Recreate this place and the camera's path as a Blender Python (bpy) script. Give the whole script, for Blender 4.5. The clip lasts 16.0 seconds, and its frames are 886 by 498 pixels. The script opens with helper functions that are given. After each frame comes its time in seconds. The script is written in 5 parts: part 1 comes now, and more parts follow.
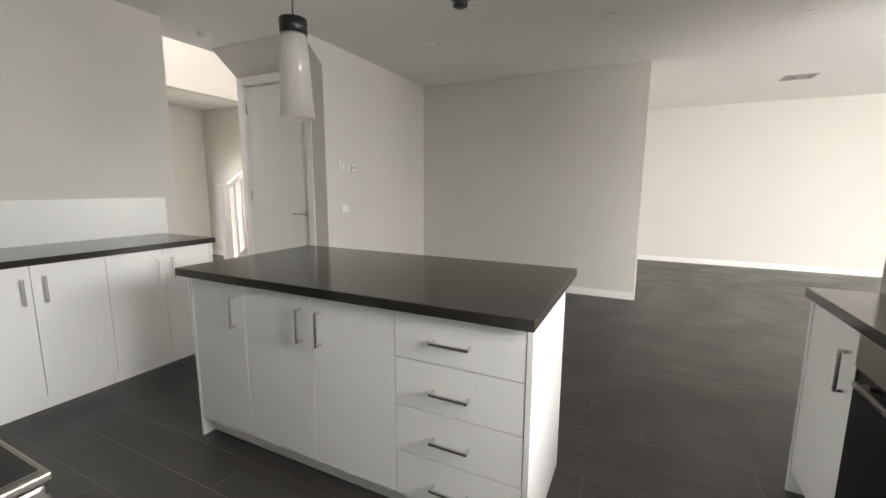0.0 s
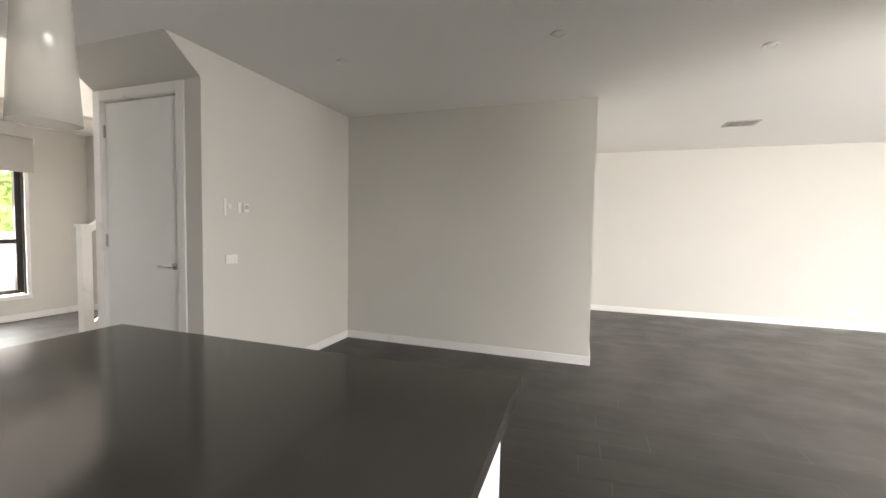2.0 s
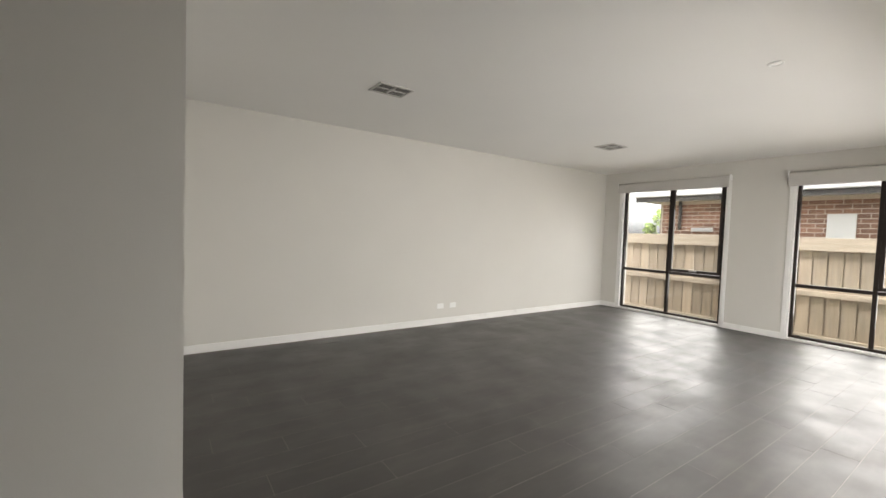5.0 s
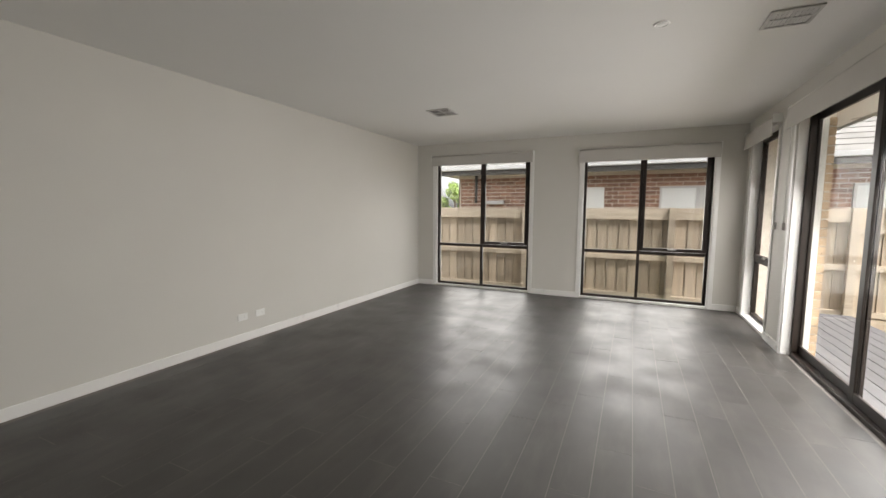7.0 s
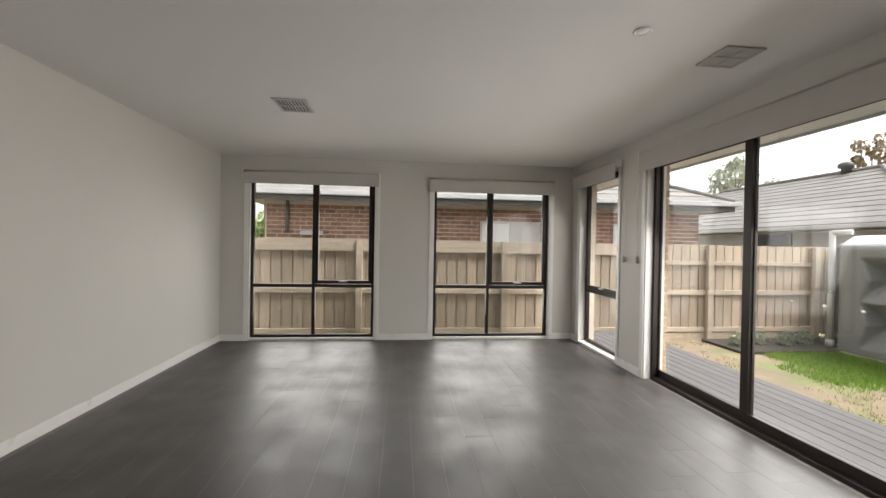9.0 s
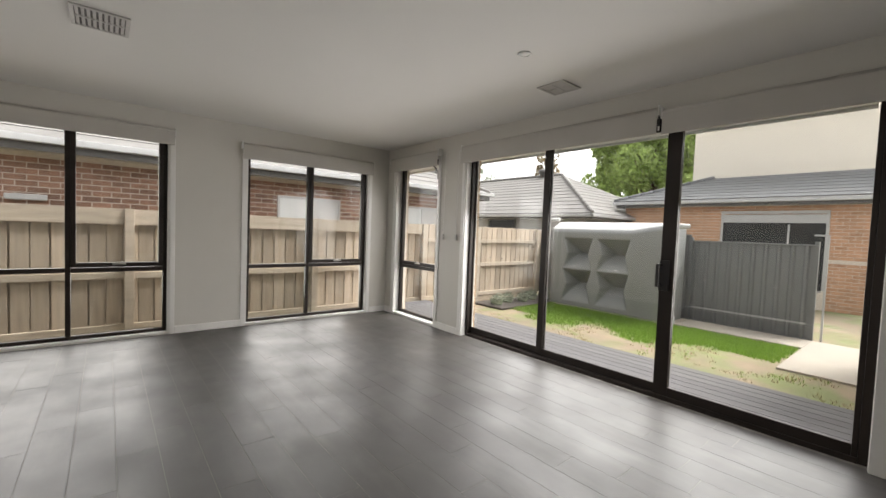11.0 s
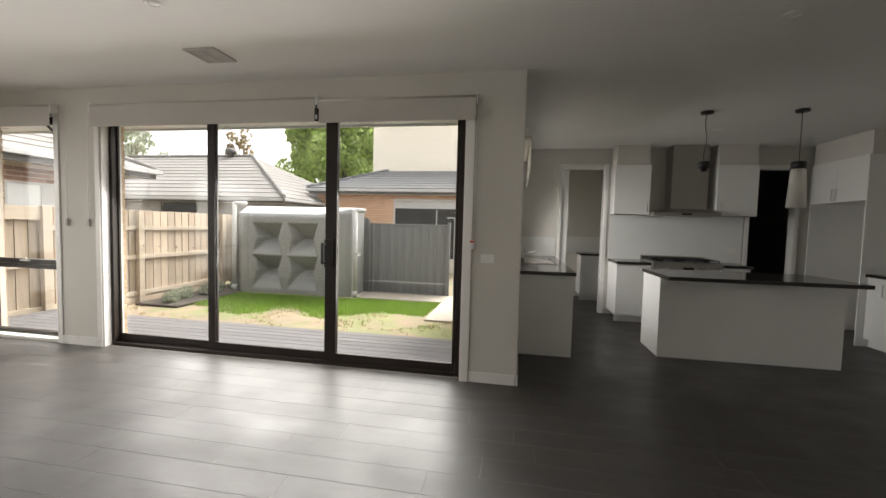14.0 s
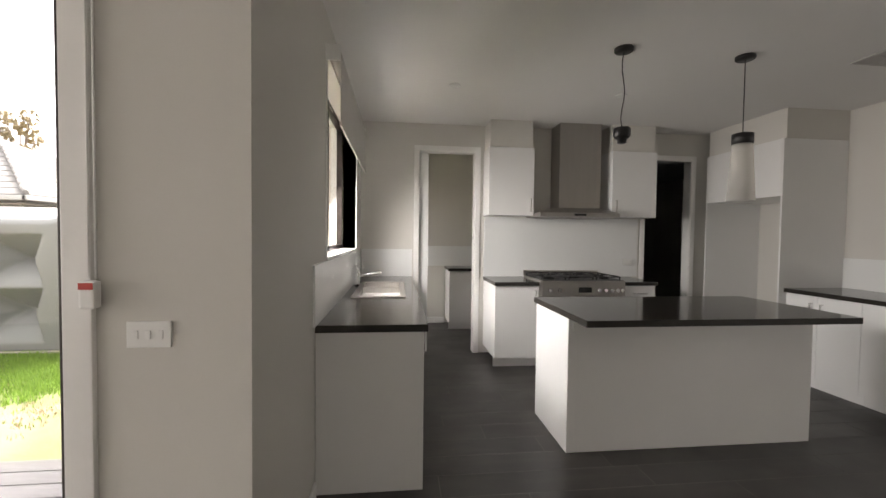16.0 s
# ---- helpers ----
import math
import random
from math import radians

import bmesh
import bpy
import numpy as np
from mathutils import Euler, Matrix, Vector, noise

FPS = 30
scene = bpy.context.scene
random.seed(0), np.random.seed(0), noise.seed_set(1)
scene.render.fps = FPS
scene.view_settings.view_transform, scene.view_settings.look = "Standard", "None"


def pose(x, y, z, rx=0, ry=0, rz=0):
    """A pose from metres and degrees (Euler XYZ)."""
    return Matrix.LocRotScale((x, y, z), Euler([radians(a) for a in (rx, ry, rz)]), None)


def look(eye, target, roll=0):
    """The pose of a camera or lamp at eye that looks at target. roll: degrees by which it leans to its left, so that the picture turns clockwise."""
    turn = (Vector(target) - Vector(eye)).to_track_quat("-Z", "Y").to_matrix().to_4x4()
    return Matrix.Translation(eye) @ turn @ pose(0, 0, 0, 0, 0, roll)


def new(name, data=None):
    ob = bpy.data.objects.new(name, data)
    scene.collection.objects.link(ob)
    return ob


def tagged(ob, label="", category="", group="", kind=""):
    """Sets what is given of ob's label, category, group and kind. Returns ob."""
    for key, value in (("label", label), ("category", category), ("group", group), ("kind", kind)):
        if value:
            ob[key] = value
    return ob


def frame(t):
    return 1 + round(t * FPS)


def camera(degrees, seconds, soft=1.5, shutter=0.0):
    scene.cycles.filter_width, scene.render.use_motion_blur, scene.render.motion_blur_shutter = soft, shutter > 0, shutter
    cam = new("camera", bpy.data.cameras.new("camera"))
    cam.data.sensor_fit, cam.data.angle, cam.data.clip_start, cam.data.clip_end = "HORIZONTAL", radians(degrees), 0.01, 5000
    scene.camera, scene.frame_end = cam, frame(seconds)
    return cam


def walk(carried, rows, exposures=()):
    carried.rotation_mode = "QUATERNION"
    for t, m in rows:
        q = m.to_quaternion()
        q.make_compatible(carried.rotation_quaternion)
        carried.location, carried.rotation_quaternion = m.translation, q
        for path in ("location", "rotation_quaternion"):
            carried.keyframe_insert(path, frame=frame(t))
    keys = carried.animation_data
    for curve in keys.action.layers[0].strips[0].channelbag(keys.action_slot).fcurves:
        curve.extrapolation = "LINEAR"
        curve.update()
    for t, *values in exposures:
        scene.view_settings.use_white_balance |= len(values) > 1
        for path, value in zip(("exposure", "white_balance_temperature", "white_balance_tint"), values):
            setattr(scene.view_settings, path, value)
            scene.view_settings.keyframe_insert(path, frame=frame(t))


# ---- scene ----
cam = camera(94.9, 16.0)
PATH = [
    (0, (0.352, 1.013, 1.298), (-0.51, 2.793, 0.996), 0.3),
    (0.5, (0.311, 1.085, 1.317), (-0.722, 2.784, 1.107), 1.3),
    (1, (0.331, 1.265, 1.357), (-0.697, 2.976, 1.232), 1.4),
    (1.5, (0.296, 1.548, 1.343), (-0.485, 3.387, 1.246), 0.9),
    (2, (0.253, 1.859, 1.352), (-0.397, 3.748, 1.249), 1.0),
    (2.5, (0.27, 2.203, 1.353), (-0.487, 4.043, 1.15), 1.6),
    (3, (0.232, 2.531, 1.317), (-0.426, 4.402, 1.065), 1.8),
    (3.5, (0.237, 2.893, 1.28), (-0.168, 4.822, 0.939), 0.2),
    (4, (0.306, 3.293, 1.312), (0.284, 5.279, 1.076), 2.2),
    (4.5, (0.222, 3.707, 1.345), (0.946, 5.563, 1.17), 1.1),
    (5, (0.274, 4.234, 1.386), (1.409, 5.878, 1.3), 2.0),
    (7.5, (0.931, 5.706, 1.433), (2.801, 6.389, 1.238), 1.7),
    (8, (1.196, 6.039, 1.426), (3.128, 6.538, 1.286), 3.2),
    (8.5, (1.377, 6.409, 1.425), (3.371, 6.522, 1.322), 1.0),
    (9, (1.63, 6.676, 1.413), (3.619, 6.468, 1.395), 1.0),
    (9.5, (1.882, 6.908, 1.392), (3.808, 6.369, 1.363), 2.4),
    (12, (1.88, 8.091, 1.362), (3.104, 6.516, 1.215), 1.1),
    (12.5, (1.739, 8.247, 1.354), (2.778, 6.547, 1.18), 1.3),
    (13, (1.623, 8.196, 1.355), (2.401, 6.361, 1.191), 1.5),
    (13.5, (1.636, 7.901, 1.361), (2.16, 5.977, 1.209), 1.7),
    (14, (1.6, 7.504, 1.345), (1.958, 5.54, 1.234), 1.5),
    (14.5, (1.526, 7.007, 1.38), (1.809, 5.029, 1.312), 1.6),
    (15, (1.468, 6.423, 1.372), (1.561, 4.427, 1.303), 0.1),
    (15.5, (1.308, 5.839, 1.354), (1.299, 3.84, 1.282), 1.9),
    (16, (1.15, 5.261, 1.368), (0.928, 3.274, 1.304), 0.7),
]
EXPOSURES = [(0, 3.88, 6600, 15), (2, 3.9, 6650, 15.5), (4, 3.6, 6650, 15.5), (4.5, 3.15, 6650, 15), (5, 2.9, 6650, 14), (7.5, 2.25, 6650, 14.5), (8.5, 2.15, 6650, 14.5), (9.5, 2.12, 6650, 15), (13, 2.4, 6600, 14.5), (14.5, 2.6, 6850, 15.5), (15, 2.75, 6850, 16), (16, 3.35, 6800, 18.5)]
walk(cam, [(t, look(eye, target, roll)) for t, eye, target, roll in PATH], EXPOSURES)


# ---- light and exposure ----
world = bpy.data.worlds.new("world")
scene.world = world
world.use_nodes = True
wn = world.node_tree
sky = wn.nodes.new("ShaderNodeTexSky")
sky.sky_type, sky.sun_disc = "NISHITA", False
sky.sun_elevation, sky.sun_rotation = radians(55), radians(205)
sky.air_density, sky.dust_density, sky.ozone_density = 1.0, 4.0, 1.0
pale = wn.nodes.new("ShaderNodeHueSaturation")
pale.inputs["Saturation"].default_value = 0.06
wn.links.new(sky.outputs[0], pale.inputs["Color"])
wn.links.new(pale.outputs[0], wn.nodes["Background"].inputs[0])
wn.nodes["Background"].inputs[1].default_value = 0.112

sun = new("sun", bpy.data.lights.new("sun", "SUN"))
sun.data.energy, sun.data.angle, sun.data.color = 0.72, radians(16), (1.0, 0.95, 0.88)
sun.matrix_world = look((0, 0, 20), (4.23, 9.06, 5.72))


def window_light(name, eye, target, width, height, watts, spread=140):
    """The sky's light in a window's opening."""
    lamp = new(name, bpy.data.lights.new(name, "AREA"))
    lamp.data.shape, lamp.data.size, lamp.data.size_y, lamp.data.energy = "RECTANGLE", width, height, watts
    lamp.data.color = (1.0, 0.98, 0.95)
    lamp.data.spread = radians(spread)
    lamp.matrix_world = look(eye, target)
    return lamp


window_light("window_light", (3.93, 3.70, 1.25), (3.93, 7.7, -1.1), 3.5, 2.0, 18, 162)
window_light("window_light", (6.9, 3.70, 1.25), (6.9, 7.7, -0.8), 0.95, 2.0, 2.6, 160)
window_light("window_light", (8.0, 7.94, 1.2), (4.0, 7.3, -0.3), 1.65, 2.0, 5.2, 130)
window_light("window_light", (8.0, 5.3, 1.2), (4.0, 5.3, -0.3), 1.65, 2.0, 5.4, 130)
window_light("window_light", (1.90, 1.95, 1.62), (-2.1, 1.95, -1.5), 1.6, 0.75, 7.0, 140)
# fill lamp at the laundry's added outside door, which is out of view
window_light("window_light", (1.95, -0.5, 1.1), (-1, -0.5, -0.6), 0.8, 1.9, 0.6)
window_light("window_light", (-7.25, 4.75, 1.2), (-3.2, 4.75, -1.5), 0.9, 1.6, 4)
# lamp in an added roof opening, unseen, that brightens the void's wall
window_light("added_skylight", (-4.65, 3.6, 5.45), (-4.65, 3.6, 0), 1.5, 1.3, 4)


# ---- materials ----
def mat(name, color, rough=0.5, metal=0.0, vary=0.06, scale=3.0, fine=60.0, bump=0.03, stretch=(1, 1, 1), rnd=0.0, spec=0.5, stain=None, island=0.0, wear=0.03):
    """A surface with variation at two scales; rnd varies it from piece to piece, stain mixes in a second colour in patches."""
    m = bpy.data.materials.new(name)
    m.use_nodes = True
    nt = m.node_tree
    nd, lk = nt.nodes, nt.links
    bsdf = nd["Principled BSDF"]
    tc, mp = nd.new("ShaderNodeTexCoord"), nd.new("ShaderNodeMapping")
    mp.inputs["Scale"].default_value = stretch
    lk.new(tc.outputs["Object"], mp.inputs[0])
    src = mp.outputs[0]
    if rnd or island:
        info = nd.new("ShaderNodeObjectInfo") if rnd else nd.new("ShaderNodeNewGeometry")
        out = info.outputs["Random"] if rnd else info.outputs["Random Per Island"]
        add = nd.new("ShaderNodeVectorMath")
        mul = nd.new("ShaderNodeMath")
        mul.operation, mul.inputs[1].default_value = "MULTIPLY", 37.0
        lk.new(out, mul.inputs[0])
        lk.new(src, add.inputs[0])
        lk.new(mul.outputs[0], add.inputs[1])
        src = add.outputs[0]
    big, small = nd.new("ShaderNodeTexNoise"), nd.new("ShaderNodeTexNoise")
    big.inputs["Scale"].default_value, small.inputs["Scale"].default_value = scale, fine
    big.inputs["Detail"].default_value, small.inputs["Detail"].default_value = 4, 3
    lk.new(src, big.inputs["Vector"])
    lk.new(src, small.inputs["Vector"])
    total = nd.new("ShaderNodeMath")
    total.operation = "MULTIPLY_ADD"
    lk.new(small.outputs[0], total.inputs[0])
    total.inputs[1].default_value = 0.5
    lk.new(big.outputs[0], total.inputs[2])
    value = nd.new("ShaderNodeMapRange")
    value.inputs[1].default_value, value.inputs[2].default_value = 0.35, 1.15
    value.inputs[3].default_value, value.inputs[4].default_value = 1 - 2 * vary, 1 + 2 * vary
    lk.new(total.outputs[0], value.inputs[0])
    shade = value.outputs[0]
    if rnd or island:
        spread = nd.new("ShaderNodeMapRange")
        spread.inputs[3].default_value, spread.inputs[4].default_value = 1 - (rnd or island), 1 + (rnd or island)
        lk.new(out, spread.inputs[0])
        both = nd.new("ShaderNodeMath")
        both.operation = "MULTIPLY"
        lk.new(shade, both.inputs[0])
        lk.new(spread.outputs[0], both.inputs[1])
        shade = both.outputs[0]
    hsv = nd.new("ShaderNodeHueSaturation")
    hsv.inputs["Color"].default_value = (*color, 1)
    if stain:
        patch, ramp, mix = nd.new("ShaderNodeTexNoise"), nd.new("ShaderNodeMapRange"), nd.new("ShaderNodeMix")
        patch.inputs["Scale"].default_value = stain[1]
        patch.inputs["Detail"].default_value = 5
        lk.new(src, patch.inputs["Vector"])
        ramp.inputs[1].default_value, ramp.inputs[2].default_value = stain[2], stain[3]
        lk.new(patch.outputs[0], ramp.inputs[0])
        mix.data_type = "RGBA"
        mix.inputs[6].default_value, mix.inputs[7].default_value = (*color, 1), (*stain[0], 1)
        lk.new(ramp.outputs[0], mix.inputs[0])
        lk.new(mix.outputs[2], hsv.inputs["Color"])
    lk.new(shade, hsv.inputs["Value"])
    lk.new(hsv.outputs[0], bsdf.inputs["Base Color"])
    gloss = nd.new("ShaderNodeMapRange")
    gloss.inputs[1].default_value, gloss.inputs[2].default_value = 0.3, 0.7
    gloss.inputs[3].default_value, gloss.inputs[4].default_value = max(0.02, rough * (1 - wear)), min(1, rough * (1 + wear))
    if wear > 0.1:
        where, cloud = nd.new("ShaderNodeNewGeometry"), nd.new("ShaderNodeTexNoise")
        cloud.inputs["Scale"].default_value, cloud.inputs["Detail"].default_value = 2.3, 5
        lk.new(where.outputs["Position"], cloud.inputs["Vector"])
        lk.new(cloud.outputs[0], gloss.inputs[0])
    else:
        lk.new(big.outputs[0], gloss.inputs[0])
    lk.new(gloss.outputs[0], bsdf.inputs["Roughness"])
    bsdf.inputs["Metallic"].default_value = metal
    bsdf.inputs["Specular IOR Level"].default_value = spec
    if bump:
        bp = nd.new("ShaderNodeBump")
        bp.inputs["Strength"].default_value, bp.inputs["Distance"].default_value = min(1, bump * 4), 0.01
        lk.new(total.outputs[0], bp.inputs["Height"])
        lk.new(bp.outputs[0], bsdf.inputs["Normal"])
    return m


def glass_mat(name, tint=(0.96, 0.98, 0.97), frosted=False):
    m = bpy.data.materials.new(name)
    m.use_nodes = True
    nd, lk = m.node_tree.nodes, m.node_tree.links
    out = nd["Material Output"]
    nd.remove(nd["Principled BSDF"])
    clear, shine, mix = nd.new("ShaderNodeBsdfTransparent"), nd.new("ShaderNodeBsdfGlossy"), nd.new("ShaderNodeMixShader")
    clear.inputs[0].default_value = (*tint, 1)
    shine.inputs["Roughness"].default_value = 0.03
    body = clear
    if frosted:
        veil, milk = nd.new("ShaderNodeMixShader"), nd.new("ShaderNodeBsdfTranslucent")
        skin, halves = nd.new("ShaderNodeBsdfDiffuse"), nd.new("ShaderNodeMixShader")
        skin.inputs[0].default_value = milk.inputs[0].default_value = (0.95, 0.94, 0.92, 1)
        lk.new(milk.outputs[0], halves.inputs[1])
        lk.new(skin.outputs[0], halves.inputs[2])
        veil.inputs[0].default_value = 0.32
        lk.new(clear.outputs[0], veil.inputs[1])
        lk.new(halves.outputs[0], veil.inputs[2])
        body = veil
    mix.inputs[0].default_value = 0.035
    lk.new(body.outputs[0], mix.inputs[1])
    lk.new(shine.outputs[0], mix.inputs[2])
    lk.new(mix.outputs[0], out.inputs[0])
    return m


PAINT = mat("wall_paint", (0.64, 0.622, 0.582), 0.6, vary=0.015, scale=1.2, fine=180, bump=0.012, spec=0.3)
CEIL = mat("ceiling_paint", (0.80, 0.79, 0.77), 0.8, vary=0.012, scale=1.0, fine=150, bump=0.01, spec=0.2)
TRIM = mat("white_gloss_paint", (0.82, 0.81, 0.79), 0.28, vary=0.015, scale=4, fine=90, bump=0.008)
DOORP = mat("door_paint", (0.80, 0.81, 0.80), 0.32, vary=0.015, scale=2, fine=120, bump=0.008)
LAM = mat("white_laminate", (0.82, 0.82, 0.81), 0.24, vary=0.012, scale=2, fine=140, bump=0.006)
STONE = mat("dark_engineered_stone", (0.028, 0.025, 0.022), 0.13, wear=0.0, vary=0.03, scale=9, fine=300, bump=0.0)
TILE = mat("timber_look_tile", (0.027, 0.0235, 0.021), 0.45, wear=0.2, spec=0.9, vary=0.1, scale=1.6, fine=16, bump=0.0, stretch=(1, 4, 1), rnd=0.05, stain=((0.046, 0.041, 0.036), 2.2, 0.5, 0.75))
TILEJ = mat("timber_look_tile_far", (0.027, 0.0235, 0.021), 0.45, wear=0.2, spec=0.9, vary=0.1, scale=1.6, fine=16, bump=0.0, stretch=(1, 4, 1), island=0.05)
GROUT = mat("grout", (0.20, 0.185, 0.17), 0.85, vary=0.1, scale=6, fine=120, bump=0.05)
BRONZE = mat("dark_bronze_aluminium", (0.021, 0.0145, 0.0115), 0.4, 0.0, spec=0.35, vary=0.08, scale=6, fine=200, bump=0.006)
GLASS = glass_mat("window_glass")
FROST = glass_mat("frosted_glass", (0.93, 0.92, 0.9), True)
STEEL = mat("brushed_steel", (0.45, 0.43, 0.405), 0.38, 1.0, vary=0.03, scale=2, fine=90, bump=0.004, stretch=(12, 12, 1))
CHROME = mat("satin_chrome", (0.76, 0.75, 0.74), 0.26, 1.0, vary=0.03, scale=8, fine=120, bump=0.004)
DUCT = mat("dark_duct", (0.17, 0.16, 0.15), 0.8, vary=0.1, scale=10, fine=60, bump=0.02)
BLACK = mat("black_plastic", (0.013, 0.012, 0.012), 0.4, vary=0.1, scale=12, fine=200, bump=0.01)
IRON = mat("black_cast_iron", (0.016, 0.015, 0.015), 0.6, vary=0.15, scale=20, fine=220, bump=0.05)
BLKGLASS = mat("black_glass", (0.010, 0.010, 0.011), 0.08, vary=0.05, scale=3, fine=60, bump=0.002)
SPLASH = mat("white_back_painted_glass", (0.80, 0.81, 0.80), 0.22, vary=0.01, scale=1, fine=40, bump=0.002)
FABRIC = mat("blind_fabric", (0.53, 0.51, 0.48), 0.85, vary=0.03, scale=3, fine=320, bump=0.03)
PLATE = mat("white_plastic", (0.82, 0.82, 0.80), 0.35, vary=0.01, scale=5, fine=80, bump=0.004)
VENT = mat("grey_vent_plastic", (0.5, 0.485, 0.465), 0.55, vary=0.06, scale=8, fine=90, bump=0.01)
RED = mat("red_label", (0.55, 0.06, 0.05), 0.5, vary=0.05, scale=20, fine=120, bump=0.004)
BRICK = mat("brown_red_brick", (0.25, 0.14, 0.098), 0.88, vary=0.2, scale=9, fine=90, bump=0.14, rnd=0.28)
TANBRICK = mat("tan_brick", (0.40, 0.29, 0.19), 0.88, vary=0.15, scale=9, fine=90, bump=0.12, rnd=0.15)
TANBRICKJ = mat("tan_brick_far", (0.40, 0.29, 0.19), 0.88, vary=0.15, scale=9, fine=90, bump=0.12, island=0.15)
BRICKJ = mat("brown_red_brick_far", (0.25, 0.14, 0.098), 0.88, vary=0.2, scale=9, fine=90, bump=0.14, island=0.28)
PEACH = mat("peach_brick", (0.46, 0.265, 0.165), 0.9, vary=0.12, scale=6, fine=80, bump=0.1, island=0.12)
MORTAR = mat("pale_mortar", (0.58, 0.52, 0.45), 0.95, vary=0.1, scale=12, fine=130, bump=0.1)
FENCE = mat("weathered_treated_pine", (0.46, 0.375, 0.287), 0.85, vary=0.09, scale=2.2, fine=22, bump=0.08, stretch=(9, 9, 1), rnd=0.2, stain=((0.40, 0.335, 0.27), 2.5, 0.45, 0.75))
RAIL = mat("fence_rail_pine", (0.49, 0.415, 0.33), 0.85, vary=0.13, scale=2.0, fine=24, bump=0.07, stretch=(9, 1, 9), rnd=0.1)
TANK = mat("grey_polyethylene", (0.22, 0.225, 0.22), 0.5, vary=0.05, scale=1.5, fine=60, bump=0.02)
# on the tank's lid this paleness stands in for light from the sky
TANKTOP = mat("pale_grey_surface", (0.62, 0.63, 0.62), 0.5, vary=0.05, scale=2, fine=60, bump=0.02)
PIPE = mat("grey_pvc_pipe", (0.44, 0.44, 0.43), 0.45, vary=0.05, scale=6, fine=90, bump=0.01)
METAL = mat("grey_painted_sheet_steel", (0.165, 0.17, 0.172), 0.5, vary=0.06, scale=2, fine=60, bump=0.02)
DECK = mat("weathered_grey_deck_board", (0.122, 0.117, 0.12), 0.8, vary=0.14, scale=2.5, fine=24, bump=0.06, stretch=(1, 10, 1), rnd=0.08)
DIRT = mat("sandy_soil", (0.25, 0.195, 0.135), 0.95, vary=0.16, scale=1.6, fine=40, bump=0.16, stain=((0.185, 0.20, 0.085), 1.3, 0.46, 0.62))
MULCH = mat("dark_garden_mulch", (0.06, 0.05, 0.042), 0.95, vary=0.3, scale=14, fine=80, bump=0.2)
CONC = mat("pale_concrete", (0.38, 0.34, 0.285), 0.85, vary=0.08, scale=2, fine=70, bump=0.05)
GRASS = mat("lawn_grass", (0.20, 0.33, 0.05), 0.8, vary=0.2, scale=2, fine=30, bump=0.0, island=0.3)
DRY = mat("dry_grass", (0.40, 0.33, 0.20), 0.85, vary=0.2, scale=2, fine=30, bump=0.0, island=0.25)
ROOF = mat("grey_concrete_roof_tile", (0.20, 0.19, 0.18), 0.8, vary=0.13, scale=2.2, fine=38, bump=0.07, island=0.1)
ROOFD = mat("dark_grey_roof_tile", (0.15, 0.153, 0.157), 0.75, vary=0.13, scale=2.2, fine=38, bump=0.07, island=0.1)
GUTTER = mat("painted_steel_gutter", (0.42, 0.42, 0.42), 0.45, vary=0.05, scale=3, fine=60, bump=0.01)
FASCIA = mat("dark_grey_fascia", (0.085, 0.082, 0.08), 0.55, vary=0.06, scale=3, fine=60, bump=0.01)
GREYWALL = mat("grey_rendered_wall", (0.34, 0.34, 0.345), 0.9, vary=0.05, scale=1.5, fine=90, bump=0.05)
RENDER = mat("cream_render", (0.72, 0.67, 0.58), 0.9, vary=0.03, scale=1.5, fine=110, bump=0.06)
OBSCURE = mat("pale_window_blind", (0.44, 0.43, 0.42), 0.5, vary=0.06, scale=3, fine=60, bump=0.02)
DARKWIN = mat("dark_window_glass", (0.02, 0.021, 0.022), 0.1, vary=0.05, scale=2, fine=40, bump=0.003)
LEAF = mat("green_leaves", (0.33, 0.43, 0.14), 0.6, vary=0.2, scale=3, fine=20, bump=0.0, island=0.4)
LEAF2 = mat("dry_brown_leaves", (0.20, 0.155, 0.085), 0.7, vary=0.2, scale=3, fine=20, bump=0.0, island=0.35)
# LEAF3 is lightened for haze over the far tree; the shrubs share it
LEAF3 = mat("hazy_grey_green_leaves", (0.30, 0.33, 0.25), 0.7, vary=0.2, scale=3, fine=20, bump=0.0, island=0.3)
BARK = mat("bark", (0.12, 0.085, 0.06), 0.9, vary=0.2, scale=6, fine=50, bump=0.2)


# ---- builders ----
def box(bm, x0, x1, y0, y1, z0, z1, bevel=0.0):
    """Adds a box to bm, with its edges rounded by bevel."""
    v = [bm.verts.new((x, y, z)) for z in (z0, z1) for y in (y0, y1) for x in (x0, x1)]
    faces = [bm.faces.new([v[i] for i in f]) for f in ((0, 2, 3, 1), (4, 5, 7, 6), (0, 1, 5, 4), (2, 6, 7, 3), (0, 4, 6, 2), (1, 3, 7, 5))]
    if bevel:
        edges = list({e for f in faces for e in f.edges})
        bmesh.ops.bevel(bm, geom=edges, offset=bevel, segments=2, profile=0.6, affect="EDGES")
    return bm


def boxes(*rows, bevel=0.0):
    bm = bmesh.new()
    for r in rows:
        box(bm, *r, bevel=bevel)
    return bm


